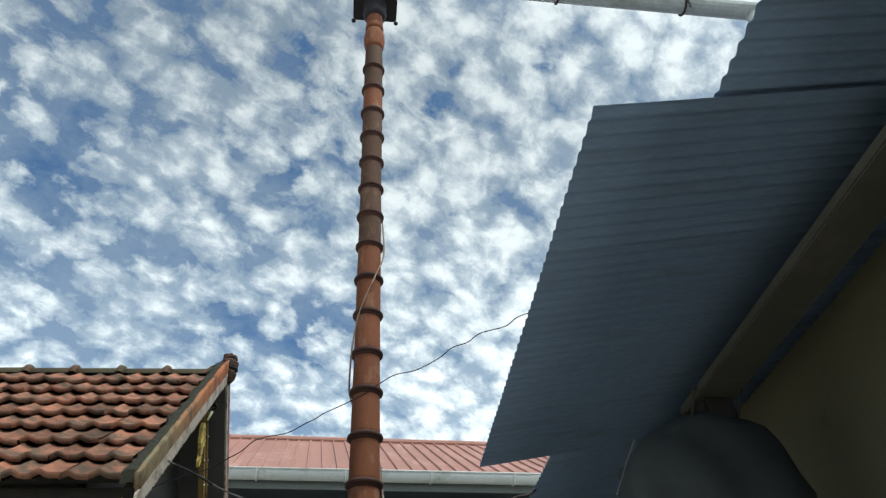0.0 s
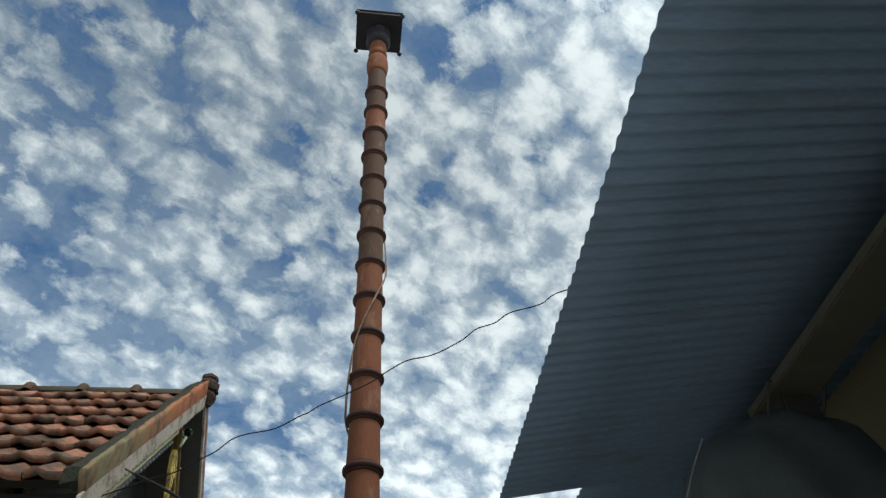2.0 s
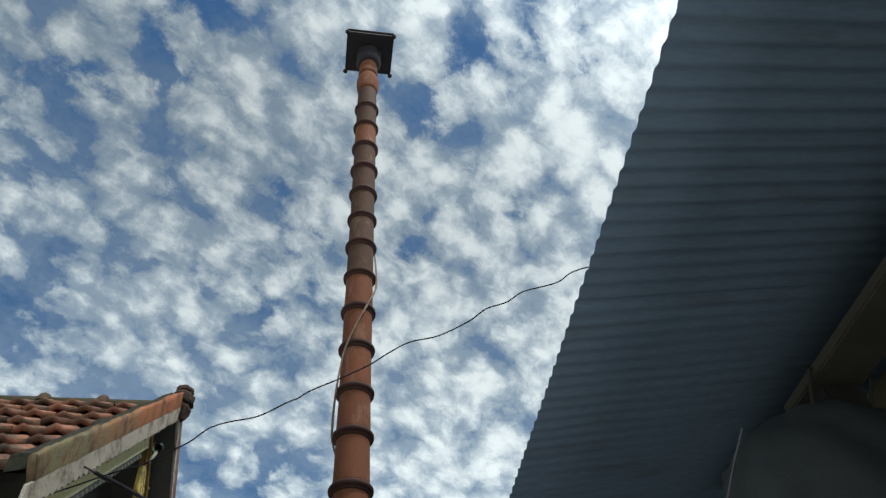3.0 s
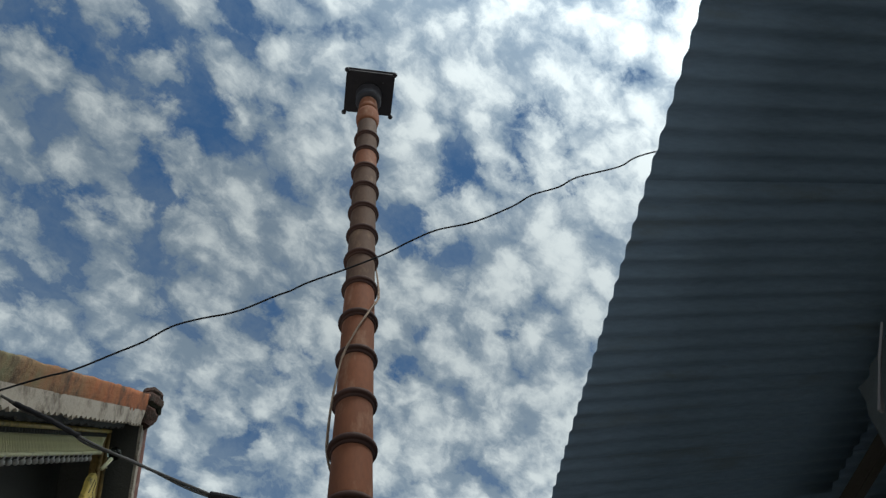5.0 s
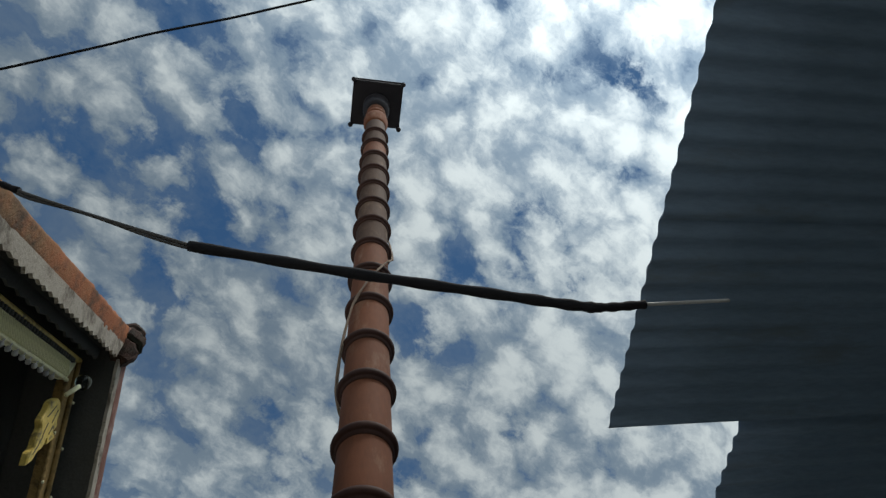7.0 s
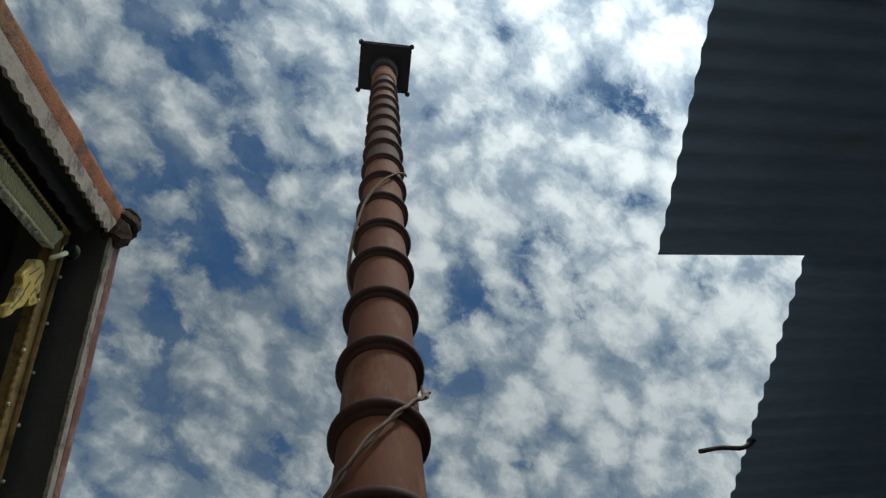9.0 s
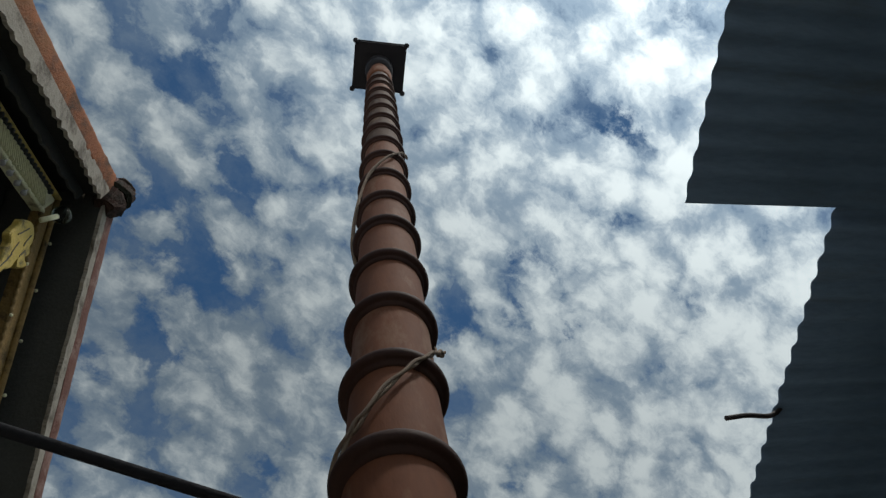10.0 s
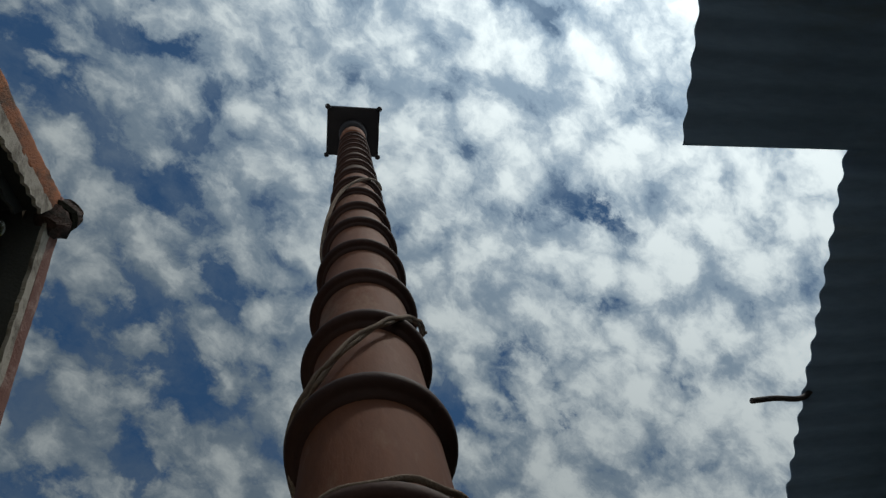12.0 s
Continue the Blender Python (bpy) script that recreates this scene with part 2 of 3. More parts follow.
M_BEAM = material("limewashed_beam_shaded", (0.062, 0.060, 0.048), (0.046, 0.044, 0.035), 0.85, 4, 60, 0.3, stain=(0.07, 0.065, 0.055), stain_scale=4, stain_amount=0.35)
# ochre toned down: the lean-to's shade is part of this colour
M_PLASTER = material("ochre_plaster_shaded", (0.11, 0.105, 0.068), (0.09, 0.086, 0.056), 0.9, 2, 60, 0.3, stain=(0.07, 0.067, 0.048), stain_scale=1.6, stain_amount=0.3)
M_CLOTH = material("black_cloth", (0.055, 0.062, 0.062), (0.036, 0.041, 0.041), 0.9, 12, 160, 0.6)
M_PALECLOTH = material("pale_cloth_hem", (0.16, 0.15, 0.155), (0.12, 0.11, 0.11), 0.9, 12, 160, 0.4)
M_REDROOF = material("red_roof_sheet", (0.30, 0.155, 0.122), (0.25, 0.127, 0.10), 0.55, 0.8, 18, 0.1, stain=(0.37, 0.225, 0.195), stain_scale=0.8,
                     stain_amount=0.35, vary=0.05)
M_GUTTER = material("gutter_pvc", (0.52, 0.54, 0.52), (0.4, 0.425, 0.41), 0.45, 3, 40, 0.1, stain=(0.3, 0.32, 0.28), stain_scale=3, stain_amount=0.3)
M_FARWALL = material("far_wall_grey", (0.17, 0.19, 0.18), (0.12, 0.14, 0.135), 0.85, 1.2, 30, 0.2)
M_FARDARK = material("far_opening_dark", (0.03, 0.035, 0.04), (0.02, 0.025, 0.03), 0.4, 1.2, 30, 0.1)
M_CABLE = material("black_cable", (0.018, 0.018, 0.021), (0.012, 0.012, 0.014), 0.85, 30, 200, 0.2)
M_LEAD = material("grey_cable", (0.075, 0.073, 0.072), (0.045, 0.045, 0.045), 0.6, 30, 200, 0.2)
M_WIRE = material("grey_wire", (0.42, 0.42, 0.41), (0.3, 0.3, 0.3), 0.45, 30, 200, 0.1)
M_IRON = material("rusty_iron", (0.07, 0.055, 0.05), (0.04, 0.035, 0.033), 0.7, 20, 120, 0.3)
M_GROUND = material("granite_yard", (0.60, 0.565, 0.50), (0.50, 0.47, 0.42), 0.9, 0.7, 30, 0.4, stain=(0.13, 0.12, 0.1), stain_scale=0.5, stain_amount=0.4)
M_WALL = material("limewashed_wall", (0.52, 0.47, 0.38), (0.4, 0.36, 0.29), 0.9, 1.5, 50, 0.3, stain=(0.2, 0.18, 0.14), stain_scale=1.5, stain_amount=0.35)


def glass_material():
    mt = bpy.data.materials.new("bulb_glass")
    mt.use_nodes = True
    b = mt.node_tree.nodes["Principled BSDF"]
    b.inputs["Transmission Weight"].default_value, b.inputs["Roughness"].default_value = 1.0, 0.05
    b.inputs["Base Color"].default_value, b.inputs["IOR"].default_value = (0.4, 0.45, 0.43, 1), 1.25
    return mt


M_GLASS = glass_material()


# ---------------------------------------------------------------- builders
def thing(name, base, label, category, group="", kind=""):
    ob = new(name)
    ob.empty_display_size = 0.1
    ob.location = base
    return tagged(ob, label, category, group, kind)


def link_part(name, mesh, parent, label=""):
    ob = new(name, mesh)
    ob.parent = parent
    if parent is not None and parent.data is None:
        ob.matrix_parent_inverse = Matrix.Translation(-parent.location)
    if label:
        ob["label"] = label
    return ob


def smooth(mesh, on=True):
    mesh.polygons.foreach_set("use_smooth", [on] * len(mesh.polygons))
    return mesh


def to_mesh(name, bm, mat, soft=False):
    bmesh.ops.recalc_face_normals(bm, faces=bm.faces)
    me = bpy.data.meshes.new(name)
    bm.to_mesh(me)
    bm.free()
    me.materials.append(mat)
    return smooth(me) if soft else me


def part(name, bm, mat, parent, label="", soft=False):
    return link_part(name, to_mesh(name, bm, mat, soft), parent, label)


def box(bm, lo, hi, bevel=0.0, m=None):
    """A box between two corners, its edges rounded, turned by m."""
    c = [(l + h) / 2 for l, h in zip(lo, hi)]
    r = bmesh.ops.create_cube(bm, size=1.0, matrix=Matrix.Translation(c) @ Matrix.Diagonal((*[h - l for l, h in zip(lo, hi)], 1)))
    vs = r["verts"]
    if bevel:
        es = list({e for v in vs for e in v.link_edges})
        vs = list({v for f in bmesh.ops.bevel(bm, geom=es, offset=bevel, segments=2, affect="EDGES")["faces"] for v in f.verts} | {v for v in vs if v.is_valid})
    if m is not None:
        bmesh.ops.transform(bm, matrix=m, verts=vs)
    return bm


def lathe(bm, profile, seg=40, centre=(0, 0), wobble=0.0):
    """Turns a profile of (radius, height) round an upright axis."""
    rows = []
    for i, (r, z) in enumerate(profile):
        row = []
        for k in range(seg):
            t = 2 * math.pi * k / seg
            rr = r * (1 + wobble * noise.noise((math.cos(t) * 2, math.sin(t) * 2, z * 5)))
            row.append(bm.verts.new((centre[0] + rr * math.cos(t), centre[1] + rr * math.sin(t), z)))
        rows.append(row)
    for a_, b_ in zip(rows, rows[1:]):
        for k in range(seg):
            bm.faces.new((a_[k], a_[(k + 1) % seg], b_[(k + 1) % seg], b_[k]))
    bm.faces.new(rows[0][::-1])
    bm.faces.new(rows[-1])
    return bm


def tube(bm, pts, radius, seg=10, taper=None):
    """A round bar along a line of points."""
    pts = [Vector(p) for p in pts]
    rows = []
    n = None
    for i, p in enumerate(pts):
        d = (pts[min(i + 1, len(pts) - 1)] - pts[max(i - 1, 0)]).normalized()
        n = d.orthogonal().normalized() if n is None else (n - d * n.dot(d)).normalized()
        b = d.cross(n)
        r = radius if taper is None else radius * taper(i / (len(pts) - 1))
        rows.append([bm.verts.new(p + r * (math.cos(2 * math.pi * k / seg) * n + math.sin(2 * math.pi * k / seg) * b)) for k in range(seg)])
    for a_, b_ in zip(rows, rows[1:]):
        for k in range(seg):
            bm.faces.new((a_[k], a_[(k + 1) % seg], b_[(k + 1) % seg], b_[k]))
    bm.faces.new(rows[0][::-1])
    bm.faces.new(rows[-1])
    return bm


def spline(knots, steps=12):
    """A smooth line through the knots."""
    k = [Vector(p) for p in knots]
    k = [2 * k[0] - k[1], *k, 2 * k[-1] - k[-2]]
    out = []
    for i in range(1, len(k) - 2):
        for s in range(steps):
            t = s / steps
            out.append(0.5 * ((2 * k[i]) + (k[i + 1] - k[i - 1]) * t + (2 * k[i - 1] - 5 * k[i] + 4 * k[i + 1] - k[i + 2]) * t * t
                              + (3 * k[i] - k[i - 1] - 3 * k[i + 1] + k[i + 2]) * t ** 3))
    out.append(k[-2])
    return out


def prism(bm, outline, x0, x1):
    """A plate: an outline of (y, z), from x0 to x1."""
    a_ = [bm.verts.new((x0, y, z)) for y, z in outline]
    b_ = [bm.verts.new((x1, y, z)) for y, z in outline]
    bm.faces.new(a_)
    bm.faces.new(b_[::-1])
    n = len(outline)
    for i in range(n):
        bm.faces.new((a_[i], b_[i], b_[(i + 1) % n], a_[(i + 1) % n]))
    return bm


# ---------------------------------------------------------------- ground
def build_ground():
    bm = bmesh.new()
    bmesh.ops.create_grid(bm, x_segments=60, y_segments=60, size=400)
    for v in bm.verts:
        if v.co.length > 30:
            v.co.z = 0.6 * noise.noise(v.co * 0.02)
    ob = part("ground", bm, M_GROUND, None)
    tagged(ob, "worn granite and sand temple yard", "ground", kind="structure")


build_ground()

# ---------------------------------------------------------------- flag mast
RING_STEP, RING_TOP = 0.40, 9.114
RING_SHIFT = [0, -.01, 0, -.007, -.004, -.003, .001, .013, .017, .007, .006, -.012, .008, -.009, -.012, .002, .004, .018]
RING_GROW = [0, .003, .003, .003, .002, -.001, -.003, -.001, -.004, -.002, -.004, -.004, -.002, 0, .002, .002, .007]


def ring_at(k):
    """Height and outer radius of the mast's ring k, counted from the top."""
    shift = RING_SHIFT[k] if k < len(RING_SHIFT) else 0
    grow = RING_GROW[k] if k < len(RING_GROW) else 0.008
    return RING_TOP - (k - 1) * RING_STEP + shift, 0.132 + 0.0235 * (k - 1) / 15 + grow


def build_mast():
    mast = thing("flag_mast", (0, 0, 0), "tall red-oxide painted temple flag mast of ringed drums", "flag mast")
    n = 22
    for k in range(1, n + 1):
        z, r = ring_at(k)
        zt = ring_at(k - 1)[0] if k > 1 else 9.52
        rs, rt = 0.81 * r, 0.81 * (ring_at(k - 1)[1] if k > 1 else r - 0.004)
        old = k in (1, 2, 4, 5, 6, 7, 8)
        bm = lathe(bmesh.new(), [(rs, z), (rs * 1.012, z + 0.05), (rs, z + 0.12), ((rs + rt) / 2, (z + zt) / 2), (rt * 0.985, zt - 0.02), (rt * 0.985, zt + 0.01)], 48, wobble=0.004)
        part("drum", bm, M_MAST_OLD if old else M_MAST, mast, "weathered brown drum" if old else "", soft=True)
        h = 0.022
        prof = [(rs * 0.97, z - h - 0.022), (rs + 0.006, z - h - 0.018), (rs + 0.008, z - h - 0.004)]
        for i in range(9):
            t = -math.pi / 2 + math.pi * i / 8
            prof.append((r - 0.017 + 0.017 * math.cos(t), z + h * math.sin(t)))
        prof += [(rs + 0.007, z + h + 0.004), (rs * 0.97, z + h + 0.012)]
        part("ring", lathe(bmesh.new(), prof, 56), M_RING, mast, soft=True)
    z, r = ring_at(n)
    part("foot_drum", lathe(bmesh.new(), [(0.15, -0.02), (0.15, z + 0.01), (0.14, z + 0.02)], 48), M_MAST, mast, soft=True)
    # the capital
    part("bulb", lathe(bmesh.new(), [(0.106, 9.50), (0.118, 9.56), (0.130, 9.65), (0.131, 9.74), (0.122, 9.82), (0.102, 9.87), (0.100, 9.89)], 40), M_MAST, mast,
         "swelling terracotta-red bulb", soft=True)
    part("neck", lathe(bmesh.new(), [(0.100, 9.88), (0.115, 9.91), (0.116, 9.95), (0.104, 9.985), (0.100, 10.03), (0.108, 10.06), (0.108, 10.10), (0.098, 10.13), (0.1, 10.18)], 40),
         M_MAST, mast, soft=True)
    part("collar", lathe(bmesh.new(), [(0.10, 10.17), (0.14, 10.20), (0.152, 10.25), (0.148, 10.31), (0.125, 10.36), (0.155, 10.42), (0.155, 10.475)], 40), M_PLATE, mast,
         "flared dark collar", soft=True)
    turn = Matrix.Translation((0.003, -0.02, 10.49)) @ pose(0, 0, 0, -1.0, 0.5, 0.6)
    plate = part("top_plate", box(bmesh.new(), (-0.280, -0.262, -0.02), (0.280, 0.262, 0.035), 0.008, turn), M_PLATE, mast, "square dark painted wooden plate")
    part("plate_rim", box(bmesh.new(), (-0.292, -0.274, 0.036), (0.292, 0.274, 0.062), 0.006, turn), M_PLATE, plate)
    for sx in (-1, 1):
        for sy in (-1, 1):
            bm = bmesh.new()
            bmesh.ops.create_uvsphere(bm, u_segments=16, v_segments=10, radius=0.03, matrix=turn @ Matrix.Translation((0.285 * sx, 0.267 * sy, -0.03)))
            part("corner_ball", bm, M_PLATE, plate, soft=True)
            bm = bmesh.new()
            bmesh.ops.create_cone(bm, cap_ends=True, segments=12, radius1=0.012, radius2=0.008, depth=0.03, matrix=turn @ Matrix.Translation((0.15 * sx, 0.15 * sy, -0.03)))
            part("bolt", bm, M_PLATE, plate)
    return mast


build_mast()


def helix(knots, grow, steps=14):
    """A line wound round the mast through knots of (degrees, height); grow is its clearance from the drums."""
    out = []
    for (a0, z0), (a1, z1) in zip(knots, knots[1:]):
        for s in range(steps):
            t = s / steps
            ang, z = radians(a0 + (a1 - a0) * t), z0 + (z1 - z0) * t
            kk = max(1.0, (RING_TOP - z) / RING_STEP + 1)
            r = 0.132 + 0.0235 * (kk - 1) / 15 + grow
            out.append((r * math.cos(ang), r * math.sin(ang), z))
    return out


def build_ropes():
    turns = [(40, 6.95), (10, 6.5), (-14, 6.2), (-50, 6.0), (-90, 5.72), (-135, 5.4), (-172, 4.95), (-188, 4.75), (-240, 4.6), (-300, 4.35), (-335, 4.05), (-352, 3.82), (-372, 3.72), (-395, 3.63),
             (-420, 3.52), (-450, 3.38), (-490, 3.21), (-515, 3.15), (-560, 3.10), (-640, 2.98), (-710, 2.85), (-760, 2.765), (-800, 2.735), (-850, 2.715), (-900, 2.6), (-960, 2.3), (-1020, 2.0)]
    rope = thing("rope", (0, 0, 2.2), "pale twisted double rope wound down round the mast", "rope")
    for j, off in enumerate((-0.004, 0.003)):
        pts = helix([(a_ + 4 * j, z + 0.019 * j) for a_, z in turns], off)
        pts = [(x, y, z + 0.006 * math.sin(i * 0.55 + j * 2)) for i, (x, y, z) in enumerate(pts)]
        part("strand", tube(bmesh.new(), pts, 0.0056, 8), M_ROPE, rope, soft=True)
    # the frayed tail at the knot
    part("tail", tube(bmesh.new(), spline([(0.148, -0.015, 3.752), (0.154, -0.006, 3.775), (0.161, -0.002, 3.79), (0.168, 0.0, 3.80)], 6), 0.005, 8), M_ROPE, rope, soft=True)


build_ropes()

# ---------------------------------------------------------------- tiled gable house
GX = -1.17                    # face of the gable
APEX_Y, APEX_Z = -0.12, 4.95
FRONT, BACK = 0.945, 1.20     # fall of the two rakes
EAVE_Y = -1.80


def front_z(y):
    return APEX_Z - FRONT * (APEX_Y - y)


def back_z(y):
    return APEX_Z + 0.03 - BACK * (y - APEX_Y)


def rake_board(x0, x1, top, depth, side, far, jag=0.0, seed=0, teeth=0.0, step=0.046):
    """A board along a rake: top is its drop under the roof line; jag frays its lower edge, teeth notch it."""
    rng = random.Random(seed)
    f = front_z if side < 0 else back_z
    n = 380
    ys = [APEX_Y + side * far * i / n for i in range(n + 1)]
    up = [(y, f(y) - top) for y in ys]
    def notch(y):
        u = (y + 0.012 * noise.noise((y * 5, seed, 8))) / step % 1.0
        return teeth * (1 - abs(2 * u - 1)) * (0.75 + 0.5 * noise.noise((y * 11, 2, seed)))

    lo = [(y, f(y) - top - depth - notch(y) - (0.15 + 0.85 * rng.random() ** 3) * jag * max(0.0, 0.45 + 1.6 * noise.noise((y * 9, seed, 4))) - 0.010 * noise.noise((y * 4, seed, 0))) for y in ys]
    bm = bmesh.new()
    rows = []
    for (y, zu), (_, zl) in zip(up, lo):
        rows.append([bm.verts.new(p) for p in ((x0, y, zu), (x1, y, zu), (x1, y, zl), (x0, y, zl))])
    for a_, b_ in zip(rows, rows[1:]):
        for k in range(4):
            bm.faces.new((a_[k], a_[(k + 1) % 4], b_[(k + 1) % 4], b_[k]))
    bm.faces.new(rows[0][::-1])
    bm.faces.new(rows[-1])
    return bm


def rake_roll(side, far, r, xc, drop):
    """The rounded, uneven plaster edge along a rake, taller than wide."""
    f = front_z if side < 0 else back_z
    fall = math.atan(FRONT if side < 0 else BACK)
    bm = bmesh.new()
    rows, n, seg = [], 260, 18
    for i in range(n + 1):
        y = APEX_Y + side * far * i / n
        row = []
        for k in range(seg):
            t = 2 * math.pi * k / seg
            c, s = math.cos(t), math.sin(t)
            px_, pz_ = abs(c) ** 0.35 * math.copysign(1, c) * r * 0.27, abs(s) ** 0.6 * math.copysign(1, s) * r
            g = 1 + 0.16 * noise.noise((y * 7, c * 1.5 + side, s * 1.5)) + 0.09 * noise.noise((y * 24, c * 2, s * 2 + side))
            # drips of plaster run down near the peak
            g += 0.10 * max(0.0, 1 - abs(y - APEX_Y) / 0.7) * noise.noise((y * 42, 6, side))
            row.append(bm.verts.new((xc + px_ * g, y + side * pz_ * g * math.sin(fall), f(y) - drop + pz_ * g * math.cos(fall))))
        rows.append(row)
    for a_, b_ in zip(rows, rows[1:]):
        for k in range(seg):
            bm.faces.new((a_[k], a_[(k + 1) % seg], b_[(k + 1) % seg], b_[k]))
    bm.faces.new(rows[0][::-1])
    bm.faces.new(rows[-1])
    return bm


def tile_mesh():
    """One clay tile: wavy across, lying along -y, with a lip at its lower end."""
    bm = bmesh.new()
    w, ln, th = 0.158, 0.355, 0.032
    nx = 12
    rows = []
    for dz in (0, -th):
        for yy, lip in ((0, 0), (-0.5 * ln, 0.0), (-0.94 * ln, 0.0), (-ln, 0.006)):
            row = []
            for i in range(nx + 1):
                u = i / nx
                swing = 2 * math.pi * (u - 0.3)
                wave = 0.5 + 0.5 * math.cos(swing + 0.8 * math.sin(swing))
                row.append(bm.verts.new(((u - 0.5) * w, yy, 0.022 * wave + dz + lip)))
            rows.append(row)
    for g in (0, 4):
        for a_, b_ in zip(rows[g:g + 3], rows[g + 1:g + 4]):
            for i in range(nx):
                bm.faces.new((a_[i], a_[i + 1], b_[i + 1], b_[i]))
    for a_, b_ in ((rows[0], rows[4]), (rows[3], rows[7])):
        for i in range(nx):
            bm.faces.new((a_[i], a_[i + 1], b_[i + 1], b_[i]))
    return to_mesh("tile", bm, M_TILE, True)


def build_gable_house():
    rng = random.Random(5)
    house = thing("gable_house", (-3.4, -0.2, 0), "old temple hall with a mossy clay-tiled gable roof", "house")
    # walls under the roof
    bm = bmesh.new()
    box(bm, (-5.6, -1.55, 0), (-1.62, 1.05, 3.42), 0.01)
    part("wall", bm, M_SHADE_WOOD, house, "timber wall, under-eave shade in its dark colour")
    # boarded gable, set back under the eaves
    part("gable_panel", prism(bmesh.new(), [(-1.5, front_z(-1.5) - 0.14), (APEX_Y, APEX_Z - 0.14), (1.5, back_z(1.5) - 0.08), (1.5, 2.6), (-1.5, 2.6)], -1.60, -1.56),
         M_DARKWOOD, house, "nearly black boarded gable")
    # roof decks
    dx0, dx1 = -5.7, GX - 0.021
    bm = bmesh.new()
    for (y0, z0), (y1, z1) in (((APEX_Y, APEX_Z - 0.13), (EAVE_Y + 0.07, front_z(EAVE_Y + 0.07) - 0.13)),):
        vs = [bm.verts.new(p) for p in ((dx0, y0, z0), (dx1, y0, z0), (dx1, y1, z1), (dx0, y1, z1), (dx0, y0, z0 - 0.04), (dx1, y0, z0 - 0.04), (dx1, y1, z1 - 0.04), (dx0, y1, z1 - 0.04))]
        for q in ((0, 1, 2, 3), (4, 7, 6, 5), (0, 4, 5, 1), (1, 5, 6, 2), (2, 6, 7, 3), (3, 7, 4, 0)):
            bm.faces.new([vs[i] for i in q])
    part("roof_deck", bm, M_SHADE_WOOD, house, "timber roof boarding, shade in its dark colour")
    bm = bmesh.new()
    vs = [bm.verts.new(p) for p in ((dx0, APEX_Y + 0.01, APEX_Z - 0.08), (dx1, APEX_Y + 0.01, APEX_Z - 0.08), (dx1, 1.75, back_z(1.75)), (dx0, 1.75, back_z(1.75)),
                                    (dx0, APEX_Y + 0.01, APEX_Z - 0.12), (dx1, APEX_Y + 0.01, APEX_Z - 0.12), (dx1, 1.75, back_z(1.75) - 0.04), (dx0, 1.75, back_z(1.75) - 0.04))]
    for q in ((0, 1, 2, 3), (4, 7, 6, 5), (0, 4, 5, 1), (1, 5, 6, 2), (2, 6, 7, 3), (3, 7, 4, 0)):
        bm.faces.new([vs[i] for i in q])
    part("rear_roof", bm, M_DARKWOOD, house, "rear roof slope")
    # rakes: plaster roll, frayed grey board beneath, mortar on top
    part("front_verge", rake_roll(-1, 1.82, 0.059, GX - 0.015, 0.050), M_VERGE, house, "orange plaster verge streaked black", soft=True)
    part("rear_verge", rake_roll(1, 1.75, 0.040, GX - 0.010, 0.006), M_VERGE_REAR, house, "faded dark red plaster verge", soft=True)
    part("barge_board", rake_board(GX - 0.013, GX + 0.001, 0.102, 0.098, -1, 1.84, 0.008, 1, 0.028), M_BARGE, house, "grey frayed barge board")
    part("barge_board", rake_board(GX - 0.017, GX - 0.002, 0.045, 0.095, 1, 1.75, 0.010, 2, 0.014, 0.06), M_BARGE, house, "grey frayed barge board")
    bm = bmesh.new()
    n = 110
    rows = []
    for i in range(n + 1):
        y = APEX_Y - 0.05 - 1.77 * i / n
        z = front_z(y) + 0.017 + 0.012 * noise.noise((y * 9, 0, 1)) + 0.008 * noise.noise((y * 31, 3, 1))
        wob = 0.03 * noise.noise((y * 7, 4, 1)) + 0.02 * noise.noise((y * 25, 4, 1))
        rows.append([bm.verts.new(p) for p in ((GX - 0.10 + wob, y, z - 0.014), (GX - 0.07 + wob, y, z + 0.003), (GX - 0.008 + 0.3 * wob, y, z - 0.004), (GX - 0.028, y, z - 0.06), (GX - 0.10 + wob, y, z - 0.08))])
    for a_, b_ in zip(rows, rows[1:]):
        for k in range(5):
            bm.faces.new((a_[k], a_[(k + 1) % 5], b_[(k + 1) % 5], b_[k]))
    bm.faces.new(rows[0][::-1])
    bm.faces.new(rows[-1])
    part("verge_mortar", bm, M_MORTAR, house, "mossy dark mortar capping", soft=False)
    part("eave_board", box(bmesh.new(), (dx0, EAVE_Y + 0.075, front_z(EAVE_Y) - 0.24), (GX - 0.075, EAVE_Y + 0.105, front_z(EAVE_Y) - 0.125), 0.006), M_SHADE_WOOD, house,
         "weathered eave board, shade in its dark colour")
    # finial at the peak
    fx, fy = GX - 0.01, APEX_Y + 0.055
    bm = lathe(bmesh.new(), [(0.04, 4.80), (0.06, 4.84), (0.074, 4.885), (0.06, 4.92), (0.076, 4.945), (0.079, 4.99), (0.062, 5.015), (0.066, 5.03), (0.062, 5.06), (0.05, 5.066)], 36, (fx, fy), 0.12)
    for v in bm.verts:
        v.co.z -= 0.022
        v.co.x, v.co.y = fx + (v.co.x - fx) * 0.93, fy + (v.co.y - fy) * 0.93
        v.co += 0.009 * Vector((noise.noise(v.co * 48), noise.noise(v.co * 48 + Vector((3, 0, 0))), noise.noise(v.co * 40)))
        v.co += 0.009 * Vector((noise.noise(v.co * 17), noise.noise(v.co * 17 + Vector((9, 0, 0))), noise.noise(v.co * 15 + Vector((0, 9, 0)))))
